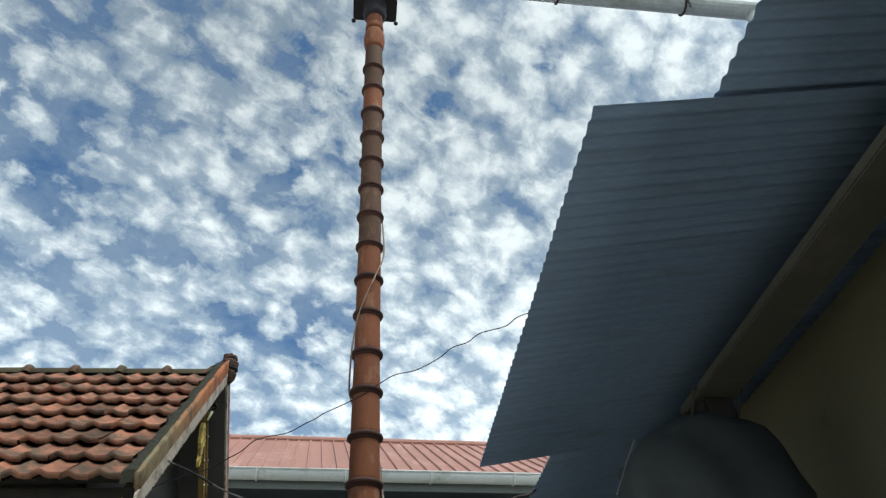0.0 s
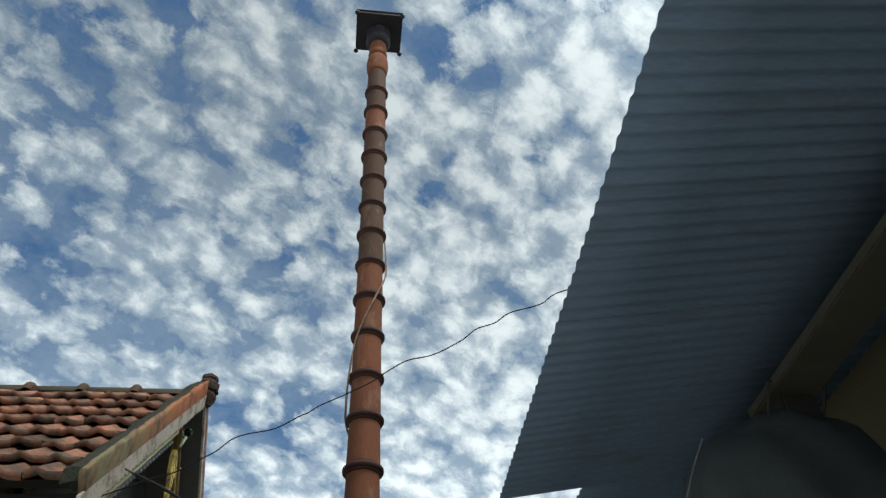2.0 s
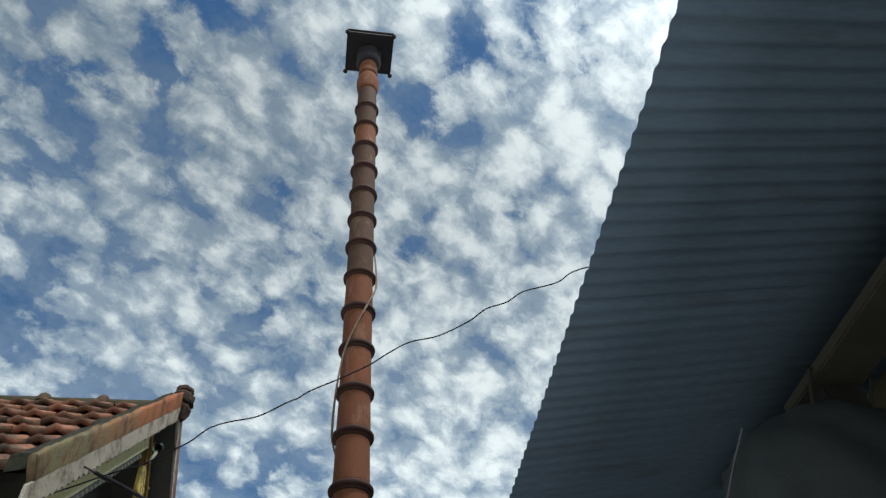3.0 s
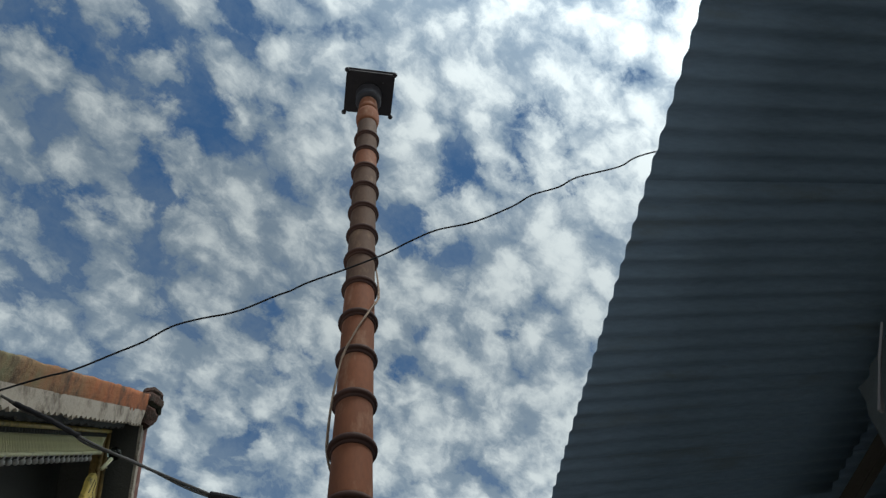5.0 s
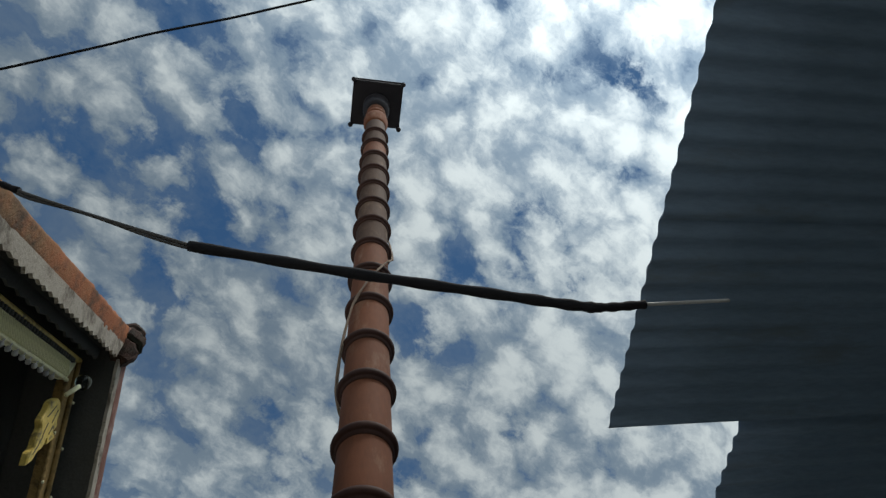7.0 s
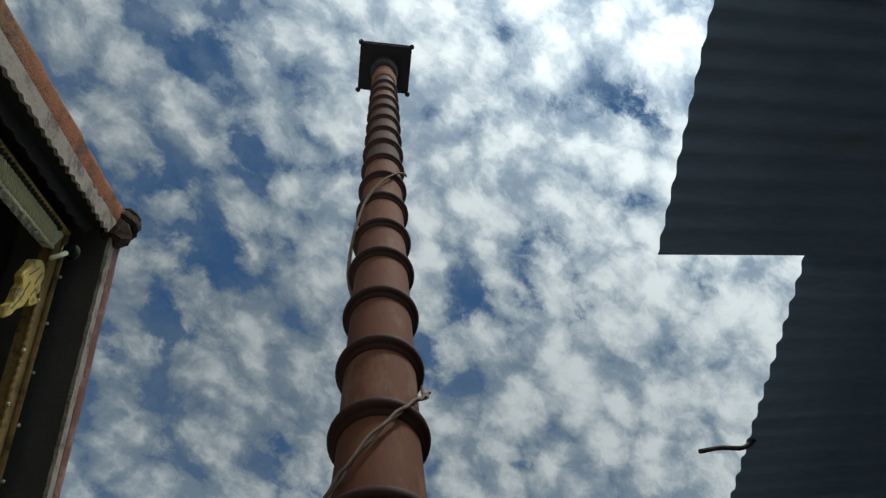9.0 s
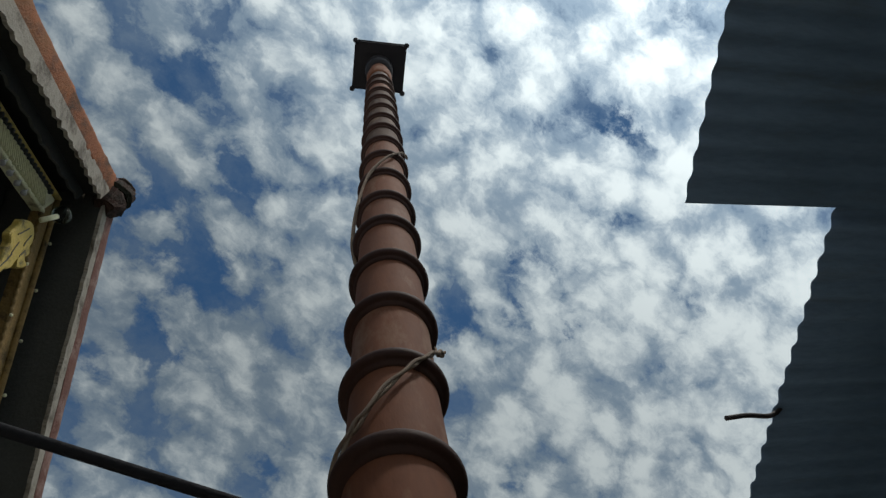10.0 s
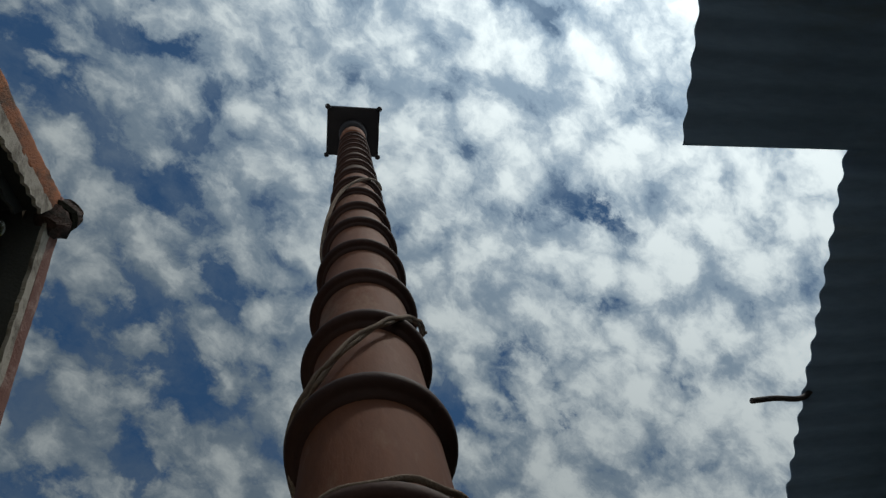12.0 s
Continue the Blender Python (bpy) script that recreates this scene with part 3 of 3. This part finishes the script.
    fin = part("finial", bm, M_FINIAL, house, "worn black-mossed clay finial")
    part("finial_band", lathe(bmesh.new(), [(0.064, 4.89), (0.079, 4.905), (0.064, 4.92)], 16, (fx, fy), 0.2), M_MORTAR, fin)
    # ridge tiles
    for i in range(12):
        x1 = -1.27 - i * 0.37
        bm = bmesh.new()
        rows = []
        for j, (fx, up) in enumerate(((-0.02, 0.004), (0.0, 0.018), (0.05, 0.025), (0.10, 0.022), (0.15, 0.006), (0.19, 0.0), (1.06, -0.004))):
            row = []
            for k in range(11):
                t = math.pi * (k / 10)
                r = 0.078 + up
                row.append(bm.verts.new((x1 - 0.37 * fx, APEX_Y + r * 1.1 * math.cos(t), APEX_Z - 0.155 + r * math.sin(t))))
            rows.append(row)
        for a_, b_ in zip(rows, rows[1:]):
            for k in range(10):
                bm.faces.new((a_[k], a_[k + 1], b_[k + 1], b_[k]))
        bm.faces.new(rows[0])
        bm.faces.new(rows[-1][::-1])
        part("ridge_tile", bm, M_RIDGE, house, soft=True)
    # carved trim of the gable, standing in front of the boards
    tx = -1.32
    for side, far, wid, top in ((-1, 1.75, 0.122, 0.26), (1, 1.35, 0.125, 0.30)):
        trim = part("gable_trim", rake_board(tx - 0.035, tx, top, wid * 1.35, side, far, 0, 7), M_CREAM if side < 0 else M_GOLD_OLD, house,
                    "cream carved gable trim" if side < 0 else "tarnished brown-gold gable trim")
        f = front_z if side < 0 else back_z
        for off, r, bead in ((0.012, 0.013, 0.0), (wid * 1.35, 0.008, 0.3)):
            n = 260 if bead else 24
            pts = [(tx + 0.006, APEX_Y + side * far * i / n, f(APEX_Y + side * far * i / n) - top - off) for i in range(n + 1)]
            part("moulding", tube(bmesh.new(), pts, r, 8, (lambda t: 1 + 0.3 * math.sin(t * 2 * math.pi * 64)) if bead else None), M_GOLD_OLD if side > 0 else M_CREAM if bead else M_GOLD, trim,
                 "tarnished moulding" if side > 0 else "beaded cream moulding" if bead else "gold moulding", soft=True)
        if side < 0:
            ang = math.atan(FRONT)
            bm = bmesh.new()
            box(bm, (0, -0.006, -0.036), (0.020, 0.006, 0.036), 0.004)
            bm2 = bmesh.new()
            box(bm2, (0, -0.007, -0.010), (0.018, 0.007, 0.010), 0.002)
            rib, dent = to_mesh("rib", bm, M_CREAM), to_mesh("dentil", bm2, M_DARKWOOD)
            for i in range(70):
                y = APEX_Y - 0.06 - 0.0225 * i
                ob = link_part("rib", rib, trim)
                ob.matrix_basis = Matrix.Translation((tx, y, front_z(y) - top - 0.103)) @ Matrix.Rotation(ang + 0.35, 4, "X")
                ob = link_part("dentil", dent, trim)
                ob.matrix_basis = Matrix.Translation((tx + 0.004, y, front_z(y) - top - 0.040)) @ Matrix.Rotation(ang, 4, "X")
    part("valance", rake_board(-1.262, -1.25, 0.17, 0.065, -1, 1.6, 0.004, 5, 0.026, 0.075), M_DARKWOOD, house, "dark ragged wooden valance")
    # small drops under the front trim
    bm = lathe(bmesh.new(), [(0.003, -0.016), (0.009, -0.013), (0.012, -0.005), (0.009, 0.004), (0.003, 0.010), (0.003, 0.03)], 10)
    drop = to_mesh("drop", bm, M_WIRE, True)
    for i in range(26):
        y = APEX_Y - 0.12 - 0.048 * i
        ob = link_part("drop", drop, house, "grey hanging drop")
        ob.matrix_parent_inverse = Matrix.Translation(-house.location) @ Matrix.Translation((tx + 0.01, y, front_z(y) - 0.26 - 0.20))
    # inner post below the peak and the carved ornament
    orn = [(-0.06, 4.04), (-0.085, 4.08), (-0.08, 4.12), (-0.105, 4.16), (-0.115, 4.20), (-0.145, 4.21), (-0.15, 4.27), (-0.16, 4.31), (-0.145, 4.35), (-0.125, 4.385),
           (-0.095, 4.395), (-0.06, 4.378), (-0.045, 4.345), (-0.02, 4.335), (-0.02, 4.295), (0.012, 4.30), (0.0, 4.25), (-0.015, 4.225), (-0.04, 4.235), (-0.03, 4.18),
           (-0.045, 4.13), (-0.044, 4.08)]
    ring = spline([(0, y, z) for y, z in orn + orn[:1]], 4)[:-1]
    cy, cz = -0.085, 4.27
    bm = bmesh.new()
    rows = [[bm.verts.new((tx + x_, cy + (p.y - cy) * s, cz + (p.z - cz) * s)) for p in ring] for x_, s in ((0.0, 1.0), (0.022, 1.0), (0.028, 0.94))]
    for a_, b_ in zip(rows, rows[1:]):
        for k in range(len(ring)):
            bm.faces.new((a_[k], a_[(k + 1) % len(ring)], b_[(k + 1) % len(ring)], b_[k]))
    bm.faces.new(rows[-1])
    bm.faces.new(rows[0][::-1])
    figure = part("ornament", bm, M_GOLD, house, "pale gold cut-out gable ornament with dark carved lines")
    for y0, z0, y1, z1 in ((-0.115, 4.35, -0.125, 4.26), (-0.085, 4.36, -0.07, 4.29), (-0.095, 4.26, -0.075, 4.19), (-0.05, 4.30, -0.045, 4.25)):
        arc = spline([(tx + 0.029, y0, z0), (tx + 0.029, (y0 + y1) / 2, (z0 + z1) / 2 - 0.012), (tx + 0.029, y1, z1)], 5)
        part("carved_line", tube(bmesh.new(), arc, 0.0022, 6), M_DARKWOOD, figure, "dark carved line")
    part("carved_line", tube(bmesh.new(), [(tx + 0.028, -0.075, 4.20), (tx + 0.028, -0.068, 4.15), (tx + 0.028, -0.066, 4.10)], 0.0028, 6), M_DARKWOOD, figure)
    # small lamp under the peak
    lamp = part("lamp_stem", tube(bmesh.new(), [(-1.275, -0.127, 4.41), (-1.25, -0.117, 4.49)], 0.010, 10), M_CREAM, house, "cream lamp stem", soft=True)
    bm = bmesh.new()
    for rad in (0.036, 0.033):
        bmesh.ops.create_uvsphere(bm, u_segments=20, v_segments=14, radius=rad, matrix=Matrix.Translation((-1.25, -0.106, 4.535)))
    inner = [f for f in bm.faces if (f.calc_center_median() - Vector((-1.25, -0.106, 4.535))).length < 0.0345]
    bmesh.ops.reverse_faces(bm, faces=inner)
    part("glass_bulb", bm, M_GLASS, lamp, "clear glass bulb", soft=True)
    # string of tiny lights along the rear trim
    bm = bmesh.new()
    bmesh.ops.create_icosphere(bm, subdivisions=2, radius=0.007)
    fairy = to_mesh("fairy_light", bm, M_CREAM, True)
    for i in range(9):
        y = APEX_Y + 0.14 + 0.13 * i
        for off in (0.26, 0.47):
            ob = link_part("fairy_light", fairy, house)
            ob.matrix_parent_inverse = Matrix.Translation(-house.location) @ Matrix.Translation((tx + 0.012, y, back_z(y) - off))
    # clay tiles of the front slope, laid in courses
    tile = tile_mesh()
    ang = math.atan(FRONT)
    rowstep = 0.279
    for r in range(8):
        s = 0.09 + r * rowstep
        y, z = APEX_Y - s * math.cos(ang), APEX_Z - 0.13 - s * math.sin(ang)
        for c in range(29):
            x = GX - 0.205 - c * 0.151 - (0.0 if r % 2 else 0.02)
            ob = link_part("tile", tile, house)
            m = Matrix.Translation((x + rng.uniform(-.004, .004), y + rng.uniform(-.006, .006), z + 0.018 + rng.uniform(0, .006)))
            ob.matrix_parent_inverse = Matrix.Translation(-house.location) @ m @ pose(0, 0, 0, math.degrees(ang) - 9.2 + rng.uniform(-1.2, 1.2), rng.uniform(-1.5, 1.5), rng.uniform(-1.3, 1.3))
    return house


build_gable_house()

# ---------------------------------------------------------------- lean-to with corrugated roof
EX, EZ, FALL = 0.855, 3.845, 0.165     # outer eave of the added sheets, and the roof's fall
IX = 1.385                            # eave of the main sheets


def roof_z(x):
    return EZ + FALL * (x - EX)


def corrugated(x0, x1, y0, y1, pitch, amp, lift, phase=0.0):
    """A corrugated sheet that rises towards +x; the waves run across the eave."""
    bm = bmesh.new()
    n = max(8, int((y1 - y0) / pitch * 12))
    rows = []
    for j in range(n + 1):
        y = y0 + (y1 - y0) * j / n
        w = amp * math.sin(2 * math.pi * (y + phase) / pitch) + lift
        row = []
        for i in range(5):
            x = x0 + (x1 - x0) * i / 4
            jit = 0.004 * noise.noise((y * 2.0, x * 2, 7)) + (0.006 * noise.noise((y * 1.3, 9, 1)) if i == 0 else 0)
            row.append((x + jit * (i == 0), y, roof_z(x) + w + jit))
        rows.append(([bm.verts.new(p) for p in row], [bm.verts.new((p[0], p[1], p[2] - 0.004)) for p in row]))
    for (a0, a1), (b0, b1) in zip(rows, rows[1:]):
        for i in range(4):
            bm.faces.new((a0[i], a0[i + 1], b0[i + 1], b0[i]))
            bm.faces.new((a1[i], b1[i], b1[i + 1], a1[i + 1]))
        bm.faces.new((a0[0], b0[0], b1[0], a1[0]))
        bm.faces.new((a0[4], a1[4], b1[4], b0[4]))
    for a0, a1 in (rows[0], rows[-1]):
        for i in range(4):
            bm.faces.new((a0[i], a0[i + 1], a1[i + 1], a1[i]))
    return bm


def build_leanto():
    lean = thing("lean_to_roof", (2.2, -1.5, 0), "lean-to roof of dull grey corrugated steel sheets", "roof")
    y = -8.2
    while y < 5.0:
        part("roof_sheet", corrugated(IX if y < -2 else IX + 0.045, 2.92, y, y + 0.966, 0.084, 0.0095, 0.018 + (0.003 if int(y * 10) % 2 else 0), 0.02), M_SHEET, lean, soft=True)
        y += 0.924
    y = -4.05
    for i in range(4):
        y1 = min(y + 0.924, -0.54)
        part("eave_sheet", corrugated(EX, 2.40, y, y1, 0.084, 0.0088, -0.012 + 0.003 * (i % 2), 0.03), M_SHEET, lean, "added eave sheet of corrugated steel", soft=True)
        y = y1 - 0.042
    for x in (2.45,):
        part("purlin", box(bmesh.new(), (x, -8.1, roof_z(x) - 0.115), (x + 0.06, 5.2, roof_z(x) - 0.035), 0.006), M_TIMBER, lean)
    part("beam", box(bmesh.new(), (1.91, -8.1, 3.60), (2.16, -1.86, 3.66), 0.008), M_BEAM, lean, "pale limewashed beam under the sheets, roof shade in its colour")
    part("column", box(bmesh.new(), (1.95, -2.12, 0), (2.13, -1.92, 3.598), 0.012), M_SHADE_WOOD, lean, "timber column, roof shade in its dark colour")
    part("column", box(bmesh.new(), (1.95, -7.9, 0), (2.13, -7.7, 3.598), 0.012), M_SHADE_WOOD, lean)
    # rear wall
    wall = tagged(part("wall_east", box(bmesh.new(), (2.9, -8.3, 0), (3.1, 5.3, 4.2), 0.0), M_PLASTER, None), "ochre plastered wall behind the lean-to, roof shade in its colour", "wall", kind="structure")
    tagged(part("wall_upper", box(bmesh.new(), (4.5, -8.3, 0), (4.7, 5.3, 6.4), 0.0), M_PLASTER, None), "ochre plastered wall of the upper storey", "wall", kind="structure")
    # added wall, out of view, that cuts the low sky light from behind
    tagged(part("wall_south", box(bmesh.new(), (-9.0, -11.3, 0), (3.1, -11.0, 3.4), 0.0), M_WALL, None), "added unseen limewashed wall that blocks low sky light", "wall", kind="structure")
    # bent iron rod on the eave
    rod = thing("iron_rod", (1.40, 0.25, 3.92), "bent dark iron rod sticking out of the eave", "rod")
    part("bar", tube(bmesh.new(), spline([(1.62, 0.26, 4.01), (1.48, 0.255, 3.985), (1.43, 0.252, 3.945), (1.38, 0.25, 3.914), (1.29, 0.24, 3.896), (1.19, 0.23, 3.855)], 8), 0.009, 10), M_IRON, rod, soft=True)
    # dark cloth bundle slung under the beam
    cloth = thing("draped_cloth", (1.95, -2.0, 2.6), "black cloth slung in folds from the pale beam", "cloth")
    bm = bmesh.new()
    bmesh.ops.create_uvsphere(bm, u_segments=40, v_segments=24, radius=1.0)
    for v in bm.verts:
        p = v.co.copy()
        k = 1 + 0.13 * noise.noise(p * 1.7) + 0.05 * noise.noise(p * 5) + 0.035 * math.sin(math.atan2(p.y, p.x) * 9 + p.z * 3) * (1 - abs(p.z))
        v.co = Vector((1.96 + 0.54 * p.x * k, -2.0 + 0.28 * p.y * k, 3.02 + (0.50 if p.z > 0 else 0.34) * p.z * k))
    part("drape", bm, M_CLOTH, cloth, soft=True)
    bm = bmesh.new()
    prism(bm, [(0, 0), (0.02, 0.15), (0.05, 0.31), (0.02, 0.17), (0.02, 0.0)], -0.004, 0.004)
    bmesh.ops.transform(bm, matrix=Matrix.Translation((1.36, -2.02, 3.06)) @ pose(0, 0, 0, 0, 30, -60), verts=bm.verts)
    part("hem", bm, M_PALECLOTH, cloth, "pale torn hem")
    part("sling", tube(bmesh.new(), [(1.85, -2.1, 3.44), (1.89, -2.15, 3.63), (2.03, -2.15, 3.68), (2.18, -2.15, 3.63), (2.12, -2.1, 3.44)], 0.008, 8), M_TIMBER, cloth)


build_leanto()


def build_upper_gutter():
    g = thing("roof_gutter", (4.5, -3.15, 5.8), "pale grey rain gutter held to the upper wall", "gutter")
    bm = bmesh.new()
    rows = []
    for x, z in ((0.5, 6.07), (2.46, 5.948), (4.52, 5.82)):
        row = []
        for k in range(9):
            t = math.pi * k / 8
            row.append(bm.verts.new((x, -3.15 + 0.065 * math.cos(t), z - 0.065 * math.sin(t))))
        for k in range(8, -1, -1):
            t = math.pi * k / 8
            row.append(bm.verts.new((x, -3.15 + 0.058 * math.cos(t), z - 0.058 * math.sin(t))))
        rows.append(row)
    for a_, b_ in zip(rows, rows[1:]):
        for k in range(18):
            bm.faces.new((a_[k], a_[(k + 1) % 18], b_[(k + 1) % 18], b_[k]))
    bm.faces.new(rows[0])
    bm.faces.new(rows[-1][::-1])
    part("channel", bm, M_GUTTER, g, soft=False)
    for x in (1.2, 2.05, 2.9):
        part("hanger", tube(bmesh.new(), [(x, -3.15 + 0.07 * math.cos(t * math.pi / 8), 6.04 - 0.062 * (x - 1) - 0.075 * math.sin(t * math.pi / 8)) for t in range(9)] + [(x, -3.225, 6.05), (x, -3.225, 5.84)], 0.008, 6), M_IRON, g)
    part("outlet", lathe(bmesh.new(), [(0.05, 5.72), (0.05, 5.80), (0.042, 5.84), (0.042, 5.91)], 16, (2.52, -3.15)), M_GUTTER, g, soft=True)


build_upper_gutter()


# ---------------------------------------------------------------- far hall with red sheet roof
def build_far_hall():
    hall = thing("far_hall", (0, 11, 0), "far hall with a faded red ribbed steel roof", "building")
    x0, x1 = -9.0, 12.0
    gy, gz, ry, rz = 7.4, 7.02, 12.1, 9.72
    ang = math.atan2(rz - gz, ry - gy)
    part("wall", box(bmesh.new(), (x0 + 0.4, gy + 0.75, 0), (x1 - 0.4, gy + 0.95, gz + 0.2), 0.0), M_FARWALL, hall, "grey-green shaded wall")
    part("fascia", box(bmesh.new(), (x0, gy + 0.12, gz - 0.28), (x1, gy + 0.15, gz - 0.02), 0.0), M_FARWALL, hall)
    part("soffit", box(bmesh.new(), (x0, gy + 0.15, gz - 0.26), (x1, gy + 0.75, gz - 0.23), 0.0), M_FARDARK, hall)
    for i in range(9):
        xx = x0 + 1.6 + i * 2.2
        w = part("window", box(bmesh.new(), (xx, gy + 0.72, gz - 1.35), (xx + 1.3, gy + 0.745, gz - 0.45), 0.005), M_FARDARK, hall, "dark window opening")
        part("mullion", box(bmesh.new(), (xx + 0.61, gy + 0.70, gz - 1.35), (xx + 0.68, gy + 0.719, gz - 0.45), 0.004), M_FARWALL, w)
    # sheets with ribs, one per bay
    bay = 0.84
    bm = bmesh.new()
    prof = []
    for i in range(3):
        b0 = i * bay / 3
        prof += [(b0, 0), (b0 + 0.105, 0), (b0 + 0.118, 0.035), (b0 + 0.15, 0.035), (b0 + 0.163, 0)]
    prof.append((bay, 0))
    ln = math.hypot(ry - gy, rz - gz)
    a_ = [bm.verts.new((x, 0, z)) for x, z in prof]
    b_ = [bm.verts.new((x, ln, z)) for x, z in prof]
    c_ = [bm.verts.new((x, 0, z - 0.004)) for x, z in prof]
    d_ = [bm.verts.new((x, ln, z - 0.004)) for x, z in prof]
    for k in range(len(prof) - 1):
        bm.faces.new((a_[k], a_[k + 1], b_[k + 1], b_[k]))
        bm.faces.new((c_[k], d_[k], d_[k + 1], c_[k + 1]))
        bm.faces.new((a_[k], c_[k], c_[k + 1], a_[k + 1]))
    sheet = to_mesh("roof_sheet", bm, M_REDROOF)
    x = x0
    while x < x1 - 0.1:
        ob = link_part("roof_sheet", sheet, hall)
        ob.matrix_parent_inverse = Matrix.Translation(-hall.location) @ Matrix.Translation((x, gy, gz)) @ Matrix.Rotation(ang, 4, "X")
        x += bay
    part("ridge_cap", tube(bmesh.new(), [(x0, ry, rz + 0.02), (x1, ry, rz + 0.02)], 0.09, 10), M_REDROOF, hall)
    bm = bmesh.new()
    prism(bm, [(ry, rz - 0.02), (ry + 4.7, gz), (ry + 4.7, gz - 0.05), (ry, rz - 0.07)], x0, x1)
    part("rear_roof", bm, M_REDROOF, hall)
    part("rear_wall", box(bmesh.new(), (x0 + 0.4, ry + 4.2, 0), (x1 - 0.4, ry + 4.4, gz + 0.1), 0.0), M_FARWALL, hall)
    for xs in (x0 + 0.3, x1 - 0.4):
        part("gable_wall", prism(bmesh.new(), [(gy + 0.8, 0), (gy + 0.8, gz + 0.3), (ry, rz - 0.1), (ry + 4.2, gz), (ry + 4.2, 0)], xs, xs + 0.1), M_FARWALL, hall)
    # gutter
    bm = bmesh.new()
    rows = []
    for i in range(2):
        xx = (x0, x1)[i]
        row = []
        for k in range(11):
            t = math.pi * k / 10
            row.append(bm.verts.new((xx, gy - 0.03 + 0.13 * math.cos(t), gz - 0.03 - 0.15 * math.sin(t))))
        for k in range(10, -1, -1):
            t = math.pi * k / 10
            row.append(bm.verts.new((xx, gy - 0.03 + 0.12 * math.cos(t), gz - 0.03 - 0.14 * math.sin(t))))
        rows.append(row)
    n = len(rows[0])
    for k in range(n):
        bm.faces.new((rows[0][k], rows[0][(k + 1) % n], rows[1][(k + 1) % n], rows[1][k]))
    bm.faces.new(rows[0])
    bm.faces.new(rows[1][::-1])
    gut = part("gutter", bm, M_GUTTER, hall, "pale grey half-round gutter", soft=True)
    part("gutter_lip", tube(bmesh.new(), [(x0, gy - 0.165, gz - 0.02), (x1, gy - 0.165, gz - 0.02)], 0.018, 8), M_GUTTER, gut, soft=True)
    for i in range(12):
        xx = x0 + 0.9 + i * 1.55
        part("gutter_joint", tube(bmesh.new(), [(xx, gy - 0.03 + 0.14 * math.cos(math.pi * k / 10), gz - 0.03 - 0.16 * math.sin(math.pi * k / 10)) for k in range(11)], 0.018, 6), M_GUTTER, gut)
    hall.matrix_basis = Matrix.Translation((0, 7.4, 0)) @ Matrix.Rotation(radians(4.0), 4, "Z") @ Matrix.Translation((0, 3.6, 0))


build_far_hall()


# ---------------------------------------------------------------- wires and cables
def build_wires():
    w = thing("thin_wire", (0.87, -2.39, 3.81), "thin sagging dark wire strung between two roofs", "wire")
    line = [(-1.19, 3.25), (-0.957, 3.308), (-0.865, 3.322), (-0.763, 3.368), (-0.69, 3.402), (-0.625, 3.453), (-0.55, 3.470), (-0.435, 3.477), (-0.33, 3.523), (-0.282, 3.540), (-0.235, 3.568),
            (-0.115, 3.611), (0.0, 3.660), (0.075, 3.708), (0.165, 3.752), (0.285, 3.764), (0.415, 3.822), (0.49, 3.878), (0.58, 3.900), (0.655, 3.948), (0.80, 3.972), (0.92, 4.035), (1.30, 4.05)]
    pts = spline([(x, -1.842 - 0.297 * (x + 0.621), z) for x, z in line], 5)
    part("strand", tube(bmesh.new(), pts, 0.0029, 8), M_CABLE, w, soft=True)

    c = thing("spliced_cable", (-1.16, -1.55, 3.33), "sagging black cable thickened by wrapped tape", "cable")
    kn = [(-1.20, -1.50, 3.50), (-1.07, -1.485, 3.44), (-0.95, -1.478, 3.383), (-0.84, -1.475, 3.320), (-0.66, -1.468, 3.240), (-0.455, -1.46, 3.155)]
    part("lead", tube(bmesh.new(), spline(kn, 8), 0.0046, 8), M_LEAD, c, soft=True)
    part("second_lead", tube(bmesh.new(), [p + Vector((0, 0.005, 0.0075 * math.cos(i * 0.42))) for i, p in enumerate(spline(kn, 8))], 0.0036, 8), M_LEAD, c, soft=True)
    kn = [(-0.465, -1.46, 3.157), (-0.10, -1.46, 3.083), (0.20, -1.46, 3.035), (0.37, -1.46, 3.010), (0.43, -1.46, 3.014), (0.52, -1.46, 3.040)]
    part("taped_length", tube(bmesh.new(), spline(kn, 16), 0.0115, 10, lambda t: (1.0 if t < 0.72 else 0.85) * (1 + 0.1 * math.sin(t * 70))), M_CABLE, c, "thick taped length", soft=True)
    part("lead_wrap", tube(bmesh.new(), spline([(-1.12, -1.49, 3.462), (-1.0, -1.481, 3.408), (-0.89, -1.4765, 3.348)], 10), 0.008, 10, lambda t: 1 + 0.12 * math.sin(t * 40)), M_CABLE, c, "short taped wrap", soft=True)
    kn = [(0.51, -1.46, 3.037), (0.62, -1.46, 3.064), (0.735, -1.46, 3.091)]
    part("bare_tail", tube(bmesh.new(), spline(kn, 8), 0.0042, 8), M_WIRE, c, "thin shiny bare wire", soft=True)

    k = thing("low_cable", (-1.6, -1.27, 2.11), "taut black rubber cable low across the yard", "cable")
    y0, z0, dy, dz = -0.794, 2.006, 0.294, -0.067
    pts = [(x, y0 + dy * x, z0 + dz * x) for x in (-1.63, -1.0, -0.5, 0.0, 0.5, 1.0, 2.0, 2.92)]
    part("strand", tube(bmesh.new(), pts, 0.0034, 12), M_CABLE, k, soft=True)


build_wires()
